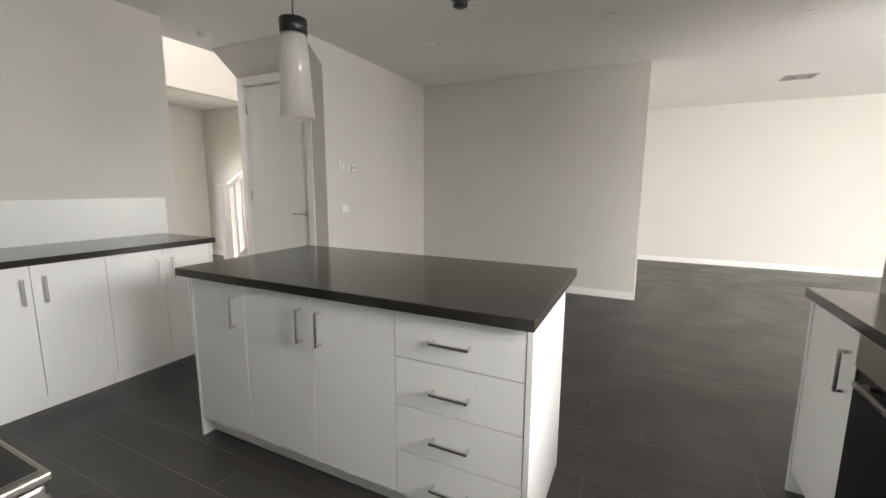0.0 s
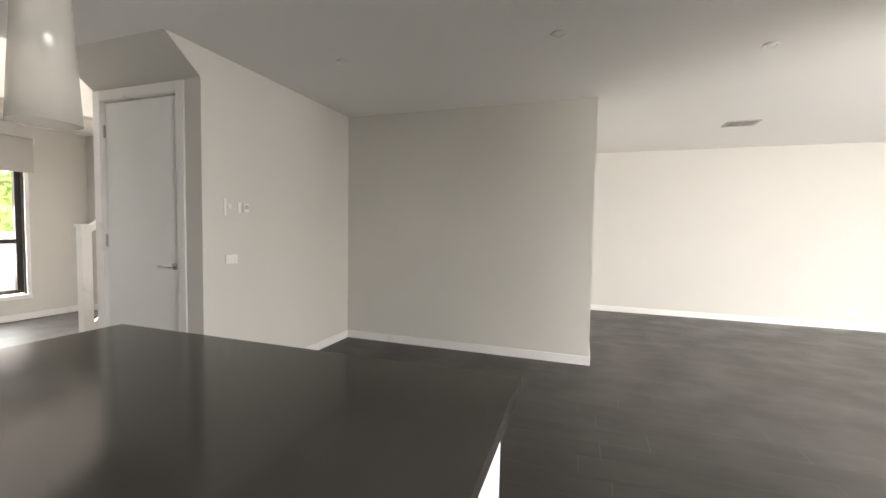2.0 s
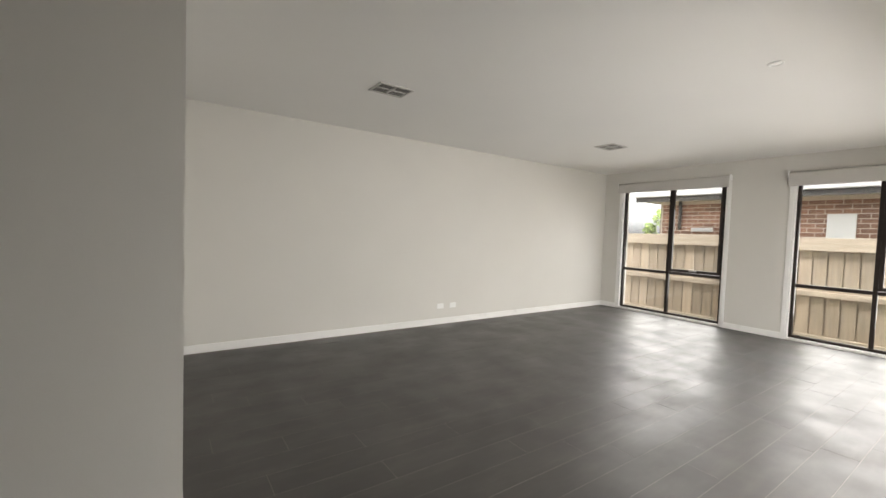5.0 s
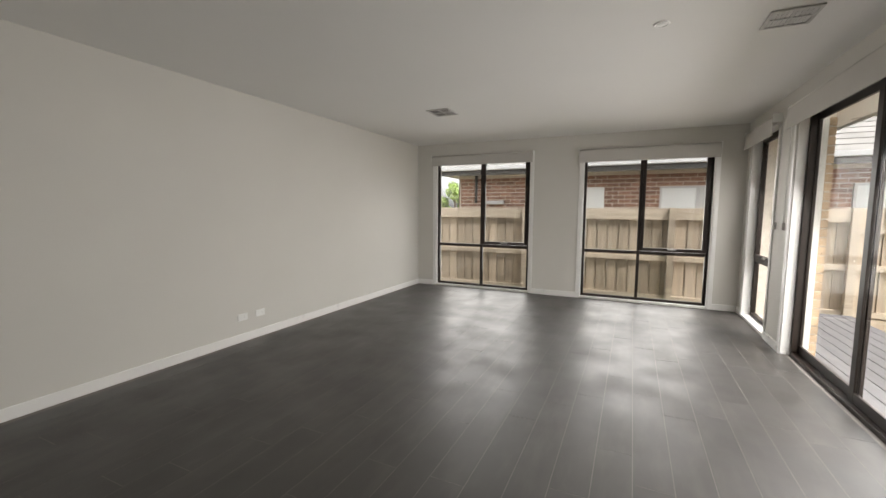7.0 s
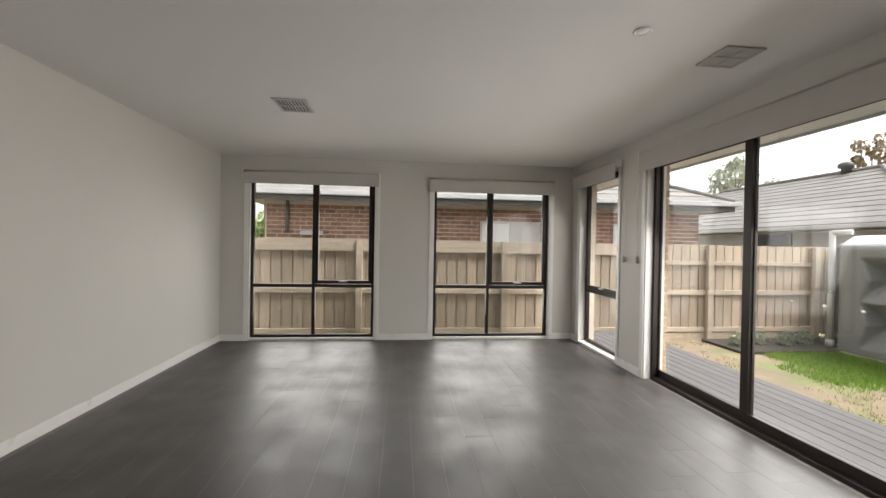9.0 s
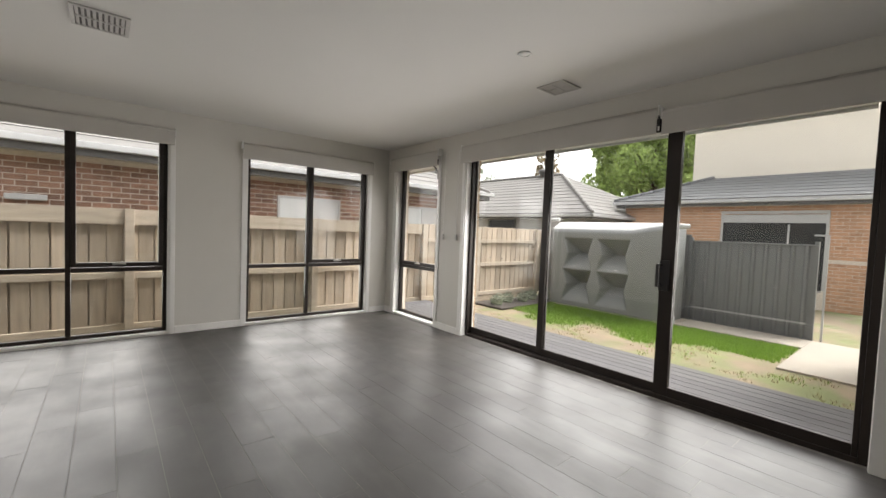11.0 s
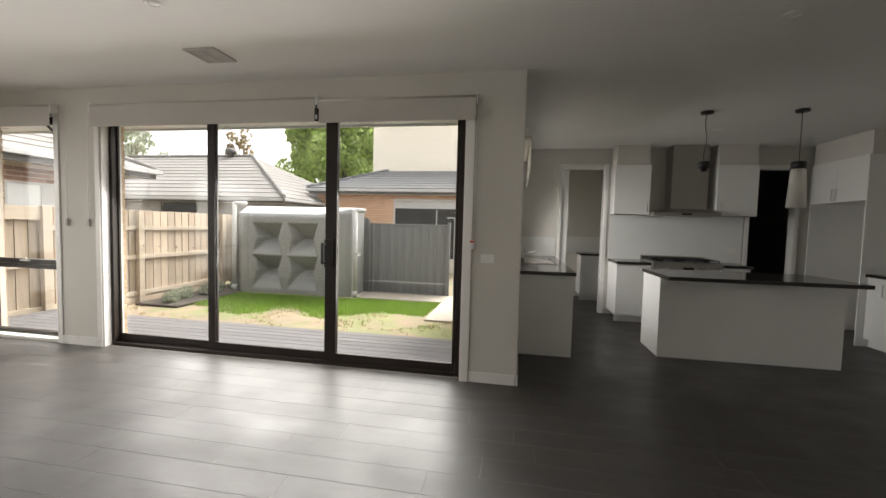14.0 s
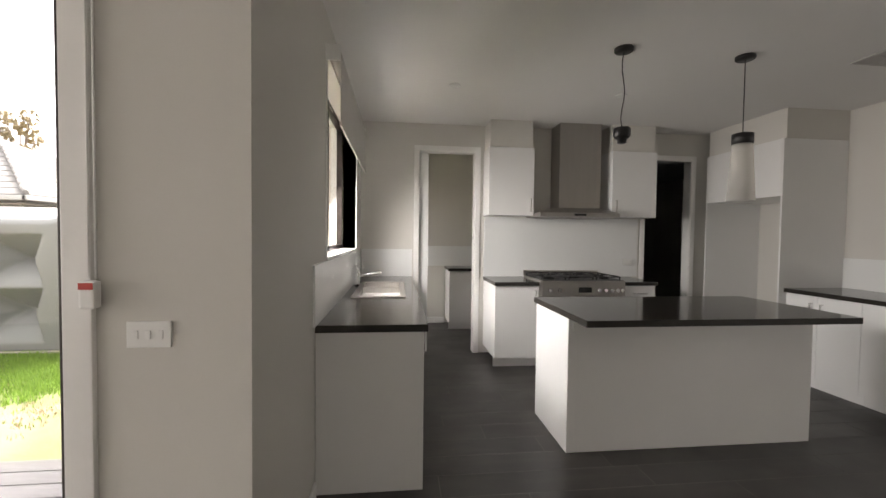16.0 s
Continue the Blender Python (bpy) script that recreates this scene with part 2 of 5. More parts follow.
def rod(bm, a, b, r0, r1=None, n=14):
    """Adds a closed round bar from a to b."""
    a, b = Vector(a), Vector(b)
    d = (b - a).normalized()
    u = d.orthogonal().normalized()
    w = d.cross(u)
    r1 = r0 if r1 is None else r1
    rings = [[bm.verts.new(p + r * (math.cos(2 * math.pi * k / n) * u + math.sin(2 * math.pi * k / n) * w)) for k in range(n)] for p, r in ((a, r0), (b, r1))]
    for k in range(n):
        f = bm.faces.new((rings[0][k], rings[0][(k + 1) % n], rings[1][(k + 1) % n], rings[1][k]))
        f.smooth = True
    bm.faces.new(rings[0][::-1])
    bm.faces.new(rings[1])
    return bm


def rods(*rows):
    bm = bmesh.new()
    for r in rows:
        rod(bm, *r)
    return bm


def lathe(profile, at=(0, 0, 0), n=24):
    """A turned shape: (radius, z) pairs round a vertical axis at the place."""
    bm = bmesh.new()
    rings = []
    for r, z in profile:
        rings.append([bm.verts.new((at[0] + r * math.cos(2 * math.pi * k / n), at[1] + r * math.sin(2 * math.pi * k / n), at[2] + z)) for k in range(n)])
    for a, b in zip(rings, rings[1:]):
        for k in range(n):
            f = bm.faces.new((a[k], a[(k + 1) % n], b[(k + 1) % n], b[k]))
            f.smooth = True
    if profile[0][0] > 0:
        bm.faces.new(rings[0][::-1])
    if profile[-1][0] > 0:
        bm.faces.new(rings[-1])
    return bm


def prism(points, axis, a, b):
    """A flat outline pushed out along an axis from a to b; points are the two other coordinates in order."""
    bm = bmesh.new()

    def place(p, d):
        q = list(p)
        q.insert("xyz".index(axis), d)
        return bm.verts.new(q)

    low, high = [place(p, a) for p in points], [place(p, b) for p in points]
    bm.faces.new(low[::-1])
    bm.faces.new(high)
    for k in range(len(points)):
        j = (k + 1) % len(points)
        bm.faces.new((low[k], low[j], high[j], high[k]))
    bmesh.ops.recalc_face_normals(bm, faces=bm.faces)
    return bm


def mesh_of(name, bm, material):
    me = bpy.data.meshes.new(name)
    bmesh.ops.recalc_face_normals(bm, faces=bm.faces)
    bm.to_mesh(me)
    bm.free()
    me.materials.append(material)
    return me


def solid(name, bm, material, label="", category="", kind="structure", group=""):
    """One mesh object at the top level, built in place."""
    return tagged(new(name, mesh_of(name, bm, material)), label, category, group, "" if kind == "thing" else kind)


def thing(name, at, label, category, group="", kind=""):
    """An Empty at a thing's base, for its parts."""
    ob = new(name)
    ob.empty_display_size = 0.1
    ob.location = at
    return tagged(ob, label, category, group, kind)


def part(name, bm, material, parent, label=""):
    """One mesh under a thing or a part, built in world coordinates."""
    root = parent
    while root.parent:
        root = root.parent
    me = mesh_of(name, bm, material)
    me.transform(Matrix.Translation(-root.location))
    ob = new(name, me)
    ob.parent = parent
    if label:
        ob["label"] = label
    return ob


def piece(name, me, parent, at, turn=0.0):
    """One of many alike pieces on shared mesh data."""
    ob = bpy.data.objects.new(name, me)
    scene.collection.objects.link(ob)
    ob.parent = parent
    ob.location = at
    ob.rotation_euler.z = turn
    return ob


C = 2.65  # ceiling height

# ---- large structure: walls ----
solid("wall_north", boxes((0.245, 7.94, 9.22, 9.34, -0.05, C)), PAINT, "long pale grey painted plaster wall of the living room", "wall")
solid("wall_east", boxes((7.69, 7.94, 8.84, 9.22, -0.05, C), (7.69, 7.94, 6.20, 7.04, -0.05, C), (7.69, 7.94, 3.79, 4.39, -0.05, C),
      (7.69, 7.94, 7.04, 8.84, 2.42, C), (7.69, 7.94, 4.39, 6.20, 2.42, C), (7.69, 7.94, 7.04, 8.84, -0.05, 0.015), (7.69, 7.94, 4.39, 6.20, -0.05, 0.015)),
      PAINT, "pale grey plaster wall with two tall windows", "wall")
solid("wall_south", boxes((1.815, 2.06, 3.8, 4.03, -0.05, C), (5.80, 6.36, 3.8, 4.03, -0.05, C), (7.45, 7.69, 3.9, 4.03, -0.05, C),
      (2.06, 5.80, 3.8, 4.03, 2.42, C), (6.36, 7.45, 3.8, 4.03, 2.42, C), (2.06, 5.80, 3.8, 4.03, -0.05, -0.012), (6.36, 7.45, 3.8, 4.03, -0.05, 0.015)),
      PAINT, "pale grey plaster wall with a sliding glass door and a narrow window", "wall")
solid("wall_kitchen_east", boxes((1.57, 1.815, 0.58, 1.10, -0.05, C), (1.57, 1.815, 2.80, 4.03, -0.05, C), (1.57, 1.815, 1.10, 2.80, -0.05, 1.215), (1.57, 1.815, 1.10, 2.80, 2.43, C)),
      PAINT, "pale grey plaster wall over the sink bench", "wall")
solid("wall_kitchen_south", boxes((0.935, 1.815, 0.46, 0.58, -0.05, C), (-1.82, 0.24, 0.46, 0.58, -0.05, C), (-3.37, -2.47, 0.46, 0.58, -0.05, C),
      (0.24, 0.935, 0.46, 0.58, 2.365, C), (-2.47, -1.82, 0.46, 0.58, 2.345, C)),
      PAINT, "pale grey plaster wall behind the cooker with two doorways", "wall")
solid("wall_kitchen_west", boxes((-3.37, -3.27, 0.58, 3.2, -0.05, C)), PAINT, "pale grey plaster wall that ends at the hall", "wall")
solid("wall_stair_front", boxes((-3.62, -3.555, 4.15, 4.25, -0.05, C), (-2.655, -2.44, 4.15, 4.25, -0.05, C), (-3.555, -2.655, 4.15, 4.25, 2.36, C)),
      PAINT, "pale plaster wall round a tall white door", "wall")
solid("wall_dining_west", boxes((-2.54, -2.44, 4.25, 6.14, -0.05, C)), PAINT, "pale warm grey plaster wall with switches", "wall")
solid("wall_dining_north", boxes((-2.54, 0.345, 6.14, 6.24, -0.05, C)), PAINT, "grey plaster wall that ends at a free corner", "wall")
solid("wall_living_west", boxes((0.245, 0.345, 6.24, 9.22, -0.05, C)), PAINT, "pale plaster wall of the living room", "wall")
solid("wall_stair_side", boxes((-3.62, -3.52, 4.25, 6.0, -0.05, 5.3)), PAINT, "pale plaster wall beside the stairs", "wall")
solid("wall_stair_soffit", prism([(4.15, 2.43), (4.15, C), (3.88, C)], "x", -3.62, -2.44), PAINT, "sloping plaster bulkhead over the tall door", "bulkhead")
solid("wall_hall_west", boxes((-7.15, -6.95, 5.25, 6.0, -0.05, C), (-7.15, -6.95, 1.5, 4.2, -0.05, C), (-7.15, -6.95, 4.2, 5.25, -0.05, 0.34), (-7.15, -6.95, 4.2, 5.25, 2.3, C)),
      PAINT, "pale plaster wall of the hall with a window", "wall")
solid("wall_hall_north", boxes((-7.15, -3.62, 6.0, 6.12, -0.05, 5.3)), PAINT, "pale plaster end wall of the hall", "wall")
solid("wall_hall_south", boxes((-7.15, -3.37, 1.38, 1.5, -0.05, 5.3)), PAINT, "pale plaster wall of the hall", "wall")
solid("wall_void_west", boxes((-5.75, -5.6, 1.5, 6.0, C, 5.3)), PAINT, "bright plaster wall above the hall ceiling", "wall")
solid("wall_void_east", boxes((-3.70, -3.62, 1.5, 4.25, 2.85, 5.3)), PAINT, "plaster wall of the stair void", "wall")
# the gap in the laundry's east wall is added for daylight, never in view
solid("wall_laundry", boxes((-0.9, 1.815, -1.22, -1.1, -0.05, C), (1.57, 1.815, -1.1, -0.95, -0.05, C), (1.57, 1.815, -0.05, 0.46, -0.05, C), (1.57, 1.815, -0.95, -0.05, 2.1, C), (-0.9, -0.78, -1.1, 0.46, -0.05, C)), PAINT, "pale plaster walls of the laundry", "wall")
# pantry walls are made up and set far back so the doorway stays dark
solid("wall_pantry", boxes((-5.1, -0.9, -6.1, -6.0, -0.05, C), (-5.1, -5.0, -6.0, 0.46, -0.05, C), (-1.0, -0.9, -6.0, 0.46, -0.05, C), (-5.0, -3.37, 0.46, 0.58, -0.05, C)), PAINT, "plaster walls of an unlit pantry, unseen and set far back to keep it dark", "wall")
solid("bulkhead_left", boxes((-0.325, 0.15, 0.58, 0.862, 2.352, C)), PAINT, "plaster bulkhead above a wall cabinet", "bulkhead")
solid("bulkhead_right", boxes((-1.775, -1.262, 0.58, 0.862, 2.352, C)), PAINT, "plaster bulkhead above a wall cabinet", "bulkhead")
solid("bulkhead_fridge", boxes((-3.27, -2.585, 0.70, 1.684, 2.36, C)), PAINT, "plaster bulkhead above the fridge recess cabinet", "bulkhead")
solid("ceiling", boxes((-3.70, 1.815, -1.3, 4.25, C, 2.85), (1.815, 7.94, 3.8, 4.25, C, 2.85), (-5.1, -0.9, -6.1, -1.3, C, 2.85), (-5.1, -3.7, -1.3, 0.6, C, 2.85), (-3.52, 7.94, 4.25, 9.34, C, 2.85)), CEIL, "flat white painted plaster ceiling", "ceiling")
solid("ceiling_hall", boxes((-7.15, -5.75, 1.38, 6.12, C, 2.85)), CEIL, "flat white hall ceiling", "ceiling")
# the roof opening is added, out of view, to light the stair void
solid("ceiling_void", boxes((-5.75, -5.45, 1.38, 6.12, 5.3, 5.4), (-3.85, -3.52, 1.38, 6.12, 5.3, 5.4), (-5.45, -3.85, 1.38, 2.9, 5.3, 5.4), (-5.45, -3.85, 4.3, 6.12, 5.3, 5.4)), CEIL, "white ceiling with an unseen opening, added to light the void", "ceiling")


def skirting(name, rows):
    solid(name, boxes(*rows, bevel=0.004), TRIM, "white painted skirting board", "skirting")


S = 0.09
skirting("baseboard_north", [(0.36, 7.69, 9.206, 9.22, 0, S)])
skirting("baseboard_east", [(7.676, 7.69, 8.897, 9.205, 0, S), (7.676, 7.69, 6.257, 6.983, 0, S), (7.676, 7.69, 4.045, 4.333, 0, S)])
skirting("baseboard_south", [(1.585, 1.983, 4.03, 4.044, 0, S), (5.86, 6.303, 4.03, 4.044, 0, S), (7.507, 7.675, 4.03, 4.044, 0, S)])
skirting("baseboard_corner", [(1.556, 1.57, 3.14, 4.044, 0, S)])
skirting("baseboard_dining", [(-2.44, -2.426, 4.17, 6.125, 0, S), (-2.44, 0.359, 6.126, 6.14, 0, S), (0.345, 0.359, 6.141, 9.205, 0, S), (-2.594, -2.427, 4.136, 4.15, 0, S)])
skirting("baseboard_hall", [(-6.95, -6.936, 1.5, 5.985, 0, S), (-6.935, -3.62, 5.986, 6.0, 0, S)])
skirting("baseboard_laundry", [(0.41, 1.56, -1.1, -1.086, 0, S)])


def casing(name, x0, x1, face, back, top, width=0.065, rest=None):
    """Door lining and architraves round an opening in a wall that faces +y (face > back) or -y."""
    out = 0.016 if face > back else -0.016
    ya, yb = sorted((face, face + out))
    la, lb = sorted((back, face + out * 0.4))
    bm = boxes((x0 - width, x0 - 0.006, ya, yb, 0, top + width), (x1 + 0.006, x1 + width, ya, yb, 0, top + width), (x0 - 0.006, x1 + 0.006, ya, yb, top + 0.006, top + width), bevel=0.004)
    for r in ((x0 - 0.03, x0, la, lb, 0, top), (x1, x1 + 0.03, la, lb, 0, top), (x0 - 0.03, x1 + 0.03, la, lb, top, top + 0.02)):
        box(bm, *r)
    return solid(name, bm, TRIM, "white gloss door lining and architrave", "door frame")


casing("trim_laundry_door", 0.265, 0.905, 0.58, 0.46, 2.335)
casing("trim_pantry_door", -2.437, -1.85, 0.58, 0.46, 2.318)
casing("trim_tall_door", -3.525, -2.685, 4.15, 4.25, 2.335, 0.085)


def leafy(m, through_leaf=0.5):
    """Leaves let part of the light through."""
    nt = m.node_tree
    bsdf, out = nt.nodes["Principled BSDF"], nt.nodes["Material Output"]
    thin, mix = nt.nodes.new("ShaderNodeBsdfTranslucent"), nt.nodes.new("ShaderNodeMixShader")
    nt.links.new(bsdf.inputs["Base Color"].links[0].from_socket, thin.inputs["Color"])
    mix.inputs[0].default_value = through_leaf
    nt.links.new(bsdf.outputs[0], mix.inputs[1])
    nt.links.new(thin.outputs[0], mix.inputs[2])
    nt.links.new(mix.outputs[0], out.inputs[0])


for m in (LEAF, LEAF2, LEAF3):
    leafy(m)
for m in (GRASS, DRY):
    leafy(m, 0.45)


# ---- windows and glass doors ----
def bar_x(rows, m, name, parent, label="", bevel=0.004):
    return part(name, boxes(*rows, bevel=bevel), m, parent, label)


def tall_window(name, axis, plane, a, b, zt, mull, side, label, sash_first):
    """A dark framed window in two columns (or one) over a low fixed light. axis: the wall runs along it; plane: the frame's inner
    face; side: +1 if outside is towards higher values of the other axis."""
    d = 0.055

    def row(u0, u1, z0, z1, near, far):
        p, q = sorted((plane + side * near, plane + side * far))
        return (u0, u1, p, q, z0, z1) if axis == "x" else (p, q, u0, u1, z0, z1)

    at = ((a + b) / 2, plane, 0.02) if axis == "x" else (plane, (a + b) / 2, 0.02)
    w = thing(name, at, label, "window", kind="structure")
    fr = 0.04
    z0 = 0.035
    part("window_frame", boxes(row(a, a + fr, z0, zt, 0, d), row(b - fr, b, z0, zt, 0, d), row(a + fr, b - fr, zt - fr, zt, 0, d), row(a + fr, b - fr, z0, z0 + fr, 0, d), bevel=0.004), BRONZE, w)
    cols = [(a + fr, b - fr)]
    if mull:
        part("mullion", boxes(row(mull[0], mull[1], z0 + fr, zt - fr, -0.002, d), bevel=0.004), BRONZE, w)
        cols = [(a + fr, mull[0]), (mull[1], b - fr)]
    for k, (u0, u1) in enumerate(cols):
        opens = (k == 0) == sash_first
        part("transom", boxes(row(u0, u1, 0.765, 0.815, 0.002, d), bevel=0.004), BRONZE, w)
        part("pane", boxes(row(u0, u1, z0 + fr, 0.765, 0.026, 0.031)), GLASS, w, "clear glass pane")
        if opens:
            s = part("sash", boxes(row(u0, u0 + 0.045, 0.82, zt - fr, -0.012, 0.035), row(u1 - 0.045, u1, 0.82, zt - fr, -0.012, 0.035), row(u0 + 0.045, u1 - 0.045, 0.82, 0.87, -0.012, 0.035),
                     row(u0 + 0.045, u1 - 0.045, zt - fr - 0.04, zt - fr, -0.012, 0.035), bevel=0.004), BRONZE, w, "dark awning sash")
            part("pane", boxes(row(u0 + 0.045, u1 - 0.045, 0.87, zt - fr - 0.04, 0.008, 0.013)), GLASS, s, "clear glass pane")
            mid = (u0 + u1) / 2
            part("winder", boxes(row(mid - 0.06, mid + 0.06, 0.845, 0.862, -0.035, -0.013), row(mid - 0.02, mid + 0.02, 0.862, 0.88, -0.03, -0.013), bevel=0.003), STEEL, s, "small metal chain winder")
        else:
            part("pane", boxes(row(u0, u1, 0.815, zt - fr, 0.026, 0.031)), GLASS, w, "clear glass pane")
    near = 0.052 if axis == "y" else 0.1
    part("architrave", boxes(row(a - 0.075, a - 0.021, 0.0, zt + 0.02, -near - 0.012, -near - 0.001), row(b + 0.021, b + 0.075, 0.0, zt + 0.02, -near - 0.012, -near - 0.001), bevel=0.003), TRIM, w, "white painted architrave")
    part("window_reveal", boxes(row(a - 0.02, a, 0.016, zt, -near, 0.01), row(b, b + 0.02, 0.016, zt, -near, 0.01), row(a - 0.02, b + 0.02, 0.016, z0, -near, d + 0.06), row(a - 0.02, b + 0.02, zt, zt + 0.02, -near, 0.01), bevel=0.002),
         TRIM, w, "white painted timber reveal")
    return w


tall_window("window_1", "y", 7.742, 7.06, 8.82, 2.40, (7.915, 7.96), 1, "tall dark framed window with a fixed light and an awning sash", True)
tall_window("window_2", "y", 7.742, 4.41, 6.18, 2.40, (5.32, 5.365), 1, "tall dark framed window beside the room corner", True)
tall_window("window_3", "x", 3.93, 6.38, 7.43, 2.40, None, -1, "narrow dark framed window beside the sliding door", True)

door = thing("door_1", (3.93, 3.93, 0), "dark bronze three-panel sliding glass door, shut", "sliding door", kind="structure")
part("door_frame", boxes((2.065, 2.115, 3.862, 3.95, 0, 2.41), (5.755, 5.787, 3.862, 3.95, 0, 2.41), (2.115, 5.755, 3.862, 3.95, 2.365, 2.41), (2.115, 5.755, 3.82, 3.955, -0.01, 0.035), bevel=0.004), BRONZE, door)


def leaf(name, x0, x1, y0, y1, left, right, label):
    p = part(name, boxes((x0, x0 + left, y0, y1, 0.036, 2.362), (x1 - right, x1, y0, y1, 0.036, 2.362), (x0 + left, x1 - right, y0, y1, 0.036, 0.115), (x0 + left, x1 - right, y0, y1, 2.30, 2.362), bevel=0.004), BRONZE, door, label)
    part("pane", boxes((x0 + left, x1 - right, (y0 + y1) / 2 - 0.003, (y0 + y1) / 2 + 0.003, 0.115, 2.30)), GLASS, p, "clear glass pane")
    return p


leaf("fixed_panel", 4.57, 5.754, 3.868, 3.892, 0.07, 0.012, "fixed outer glass panel")
leaf("middle_panel", 3.262, 4.655, 3.895, 3.918, 0.075, 0.075, "sliding middle glass panel")
slide = leaf("sliding_panel", 2.116, 3.376, 3.921, 3.946, 0.03, 0.114, "sliding glass panel with a handle")
part("door_handle", boxes((3.296, 3.375, 3.947, 3.968, 0.935, 1.195), (3.352, 3.378, 3.968, 4.012, 0.965, 0.988), (3.352, 3.378, 3.968, 4.012, 1.142, 1.165), (3.352, 3.378, 4.012, 4.032, 0.965, 1.165), bevel=0.005), BLACK, slide, "black pull handle")
for x0, x1, y in ((4.75, 5.55, 3.88), (3.45, 4.35, 3.9065), (2.25, 3.15, 3.9335)):
    for k in range(4):
        x = x0 + (x1 - x0) * (k + 0.5) / 4
        bm = bmesh.new()
        bm.faces.new([bm.verts.new((x + dx, y + 0.0045, 1.06 + dz)) for dx, dz in ((-0.018, 0), (0, -0.008), (0.018, 0), (0, 0.008))])
        bmesh.ops.solidify(bm, geom=bm.faces[:], thickness=0.0008)
        part("safety_dot", bm, FROST, door, "small white safety dot on the glass")
solid("trim_sliding_door", boxes((1.985, 2.06, 4.03, 4.05, 0, 2.42), (5.80, 5.855, 4.03, 4.044, 0, 2.42), (2.061, 2.064, 3.95, 4.029, 0, 2.41), (5.788, 5.799, 3.95, 4.029, 0, 2.41), bevel=0.003), TRIM, "white timber trim of the sliding door", "trim")

kw = thing("window_4", (1.7, 1.95, 1.215), "dark framed window over the sink bench", "window", kind="structure")
part("window_frame", boxes((1.70, 1.755, 1.10, 1.14, 1.235, 2.43), (1.70, 1.755, 2.76, 2.80, 1.235, 2.43), (1.70, 1.755, 1.14, 2.76, 1.235, 1.275), (1.70, 1.755, 1.14, 2.76, 2.39, 2.43), (1.70, 1.755, 1.92, 1.97, 1.275, 2.39), bevel=0.004), BRONZE, kw)
part("pane", boxes((1.727, 1.732, 1.14, 1.92, 1.275, 2.39)), GLASS, kw, "clear glass pane")
ks = part("sash", boxes((1.69, 1.73, 1.97, 2.005, 1.28, 2.385), (1.69, 1.73, 2.725, 2.76, 1.28, 2.385), (1.69, 1.73, 2.005, 2.725, 1.28, 1.32), (1.69, 1.73, 2.005, 2.725, 2.345, 2.385), bevel=0.004), BRONZE, kw, "dark awning sash")
part("pane", boxes((1.705, 1.71, 2.005, 2.725, 1.32, 2.345)), GLASS, ks, "clear glass pane")
part("winder", boxes((1.66, 1.69, 2.30, 2.44, 1.29, 1.305), (1.64, 1.66, 2.35, 2.39, 1.295, 1.32), bevel=0.003), STEEL, ks, "small metal chain winder")
part("window_reveal", boxes((1.562, 1.70, 1.08, 1.10, 1.215, 2.43), (1.562, 1.70, 2.80, 2.82, 1.215, 2.43), (1.555, 1.70, 1.08, 2.82, 1.216, 1.235), bevel=0.002), TRIM, kw, "white painted timber reveal")

hw = thing("window_5", (-7.0, 4.72, 0.34), "dark framed hall window in two parts", "window", kind="structure")
part("window_frame", boxes((-7.07, -7.01, 4.2, 4.25, 0.36, 2.3), (-7.07, -7.01, 5.18, 5.25, 0.36, 2.3), (-7.07, -7.01, 4.25, 5.18, 0.36, 0.41), (-7.07, -7.01, 4.25, 5.18, 2.25, 2.3), (-7.07, -7.01, 4.25, 5.18, 1.04, 1.1), bevel=0.004), BRONZE, hw)
part("pane", boxes((-7.042, -7.037, 4.25, 5.18, 0.41, 1.04)), GLASS, hw, "clear glass pane")
part("pane", boxes((-7.042, -7.037, 4.25, 5.18, 1.1, 2.25)), GLASS, hw, "clear glass pane")
part("window_reveal", boxes((-7.0, -6.94, 5.25, 5.30, 0.3, 2.3), (-7.0, -6.94, 4.15, 4.2, 0.3, 2.3), (-7.0, -6.925, 4.15, 5.30, 0.29, 0.345), bevel=0.003), TRIM, hw, "white timber trim and sill")


def roller_blind(axis, face, a, b, z0, z1, side, label):
    """A roller blind drawn up under its white head box."""

    def row(u0, u1, n0, n1, za, zb):
        p, q = sorted((face + side * n0, face + side * n1))
        return (u0, u1, p, q, za, zb) if axis == "x" else (p, q, u0, u1, za, zb)

    at = ((a + b) / 2, face, z0) if axis == "x" else (face, (a + b) / 2, z0)
    t = thing("roller_blind", at, label, "blind", "roller blinds")
    n = face + side * 0.05
    ends = ((a + 0.012, n, z1 - 0.045), (b - 0.012, n, z1 - 0.045)) if axis == "x" else ((n, a + 0.012, z1 - 0.045), (n, b - 0.012, z1 - 0.045))
    part("roll", rods((*ends, 0.036, 0.036, 20)), FABRIC, t, "pale rolled fabric")
    part("bracket", boxes(row(a, a + 0.01, 0.002, 0.085, z1 - 0.09, z1)), PLATE, t, "white end bracket")
    part("bracket", boxes(row(b - 0.01, b, 0.002, 0.085, z1 - 0.09, z1)), PLATE, t, "white end bracket")
    part("drop", boxes(row(a + 0.014, b - 0.014, 0.084, 0.0865, z0 + 0.02, z1 - 0.04)), FABRIC, t, "pale grey blind fabric")
    part("bottom_bar", boxes(row(a + 0.014, b - 0.014, 0.078, 0.092, z0, z0 + 0.024), bevel=0.004), FABRIC, t, "pale bottom bar")
    return t


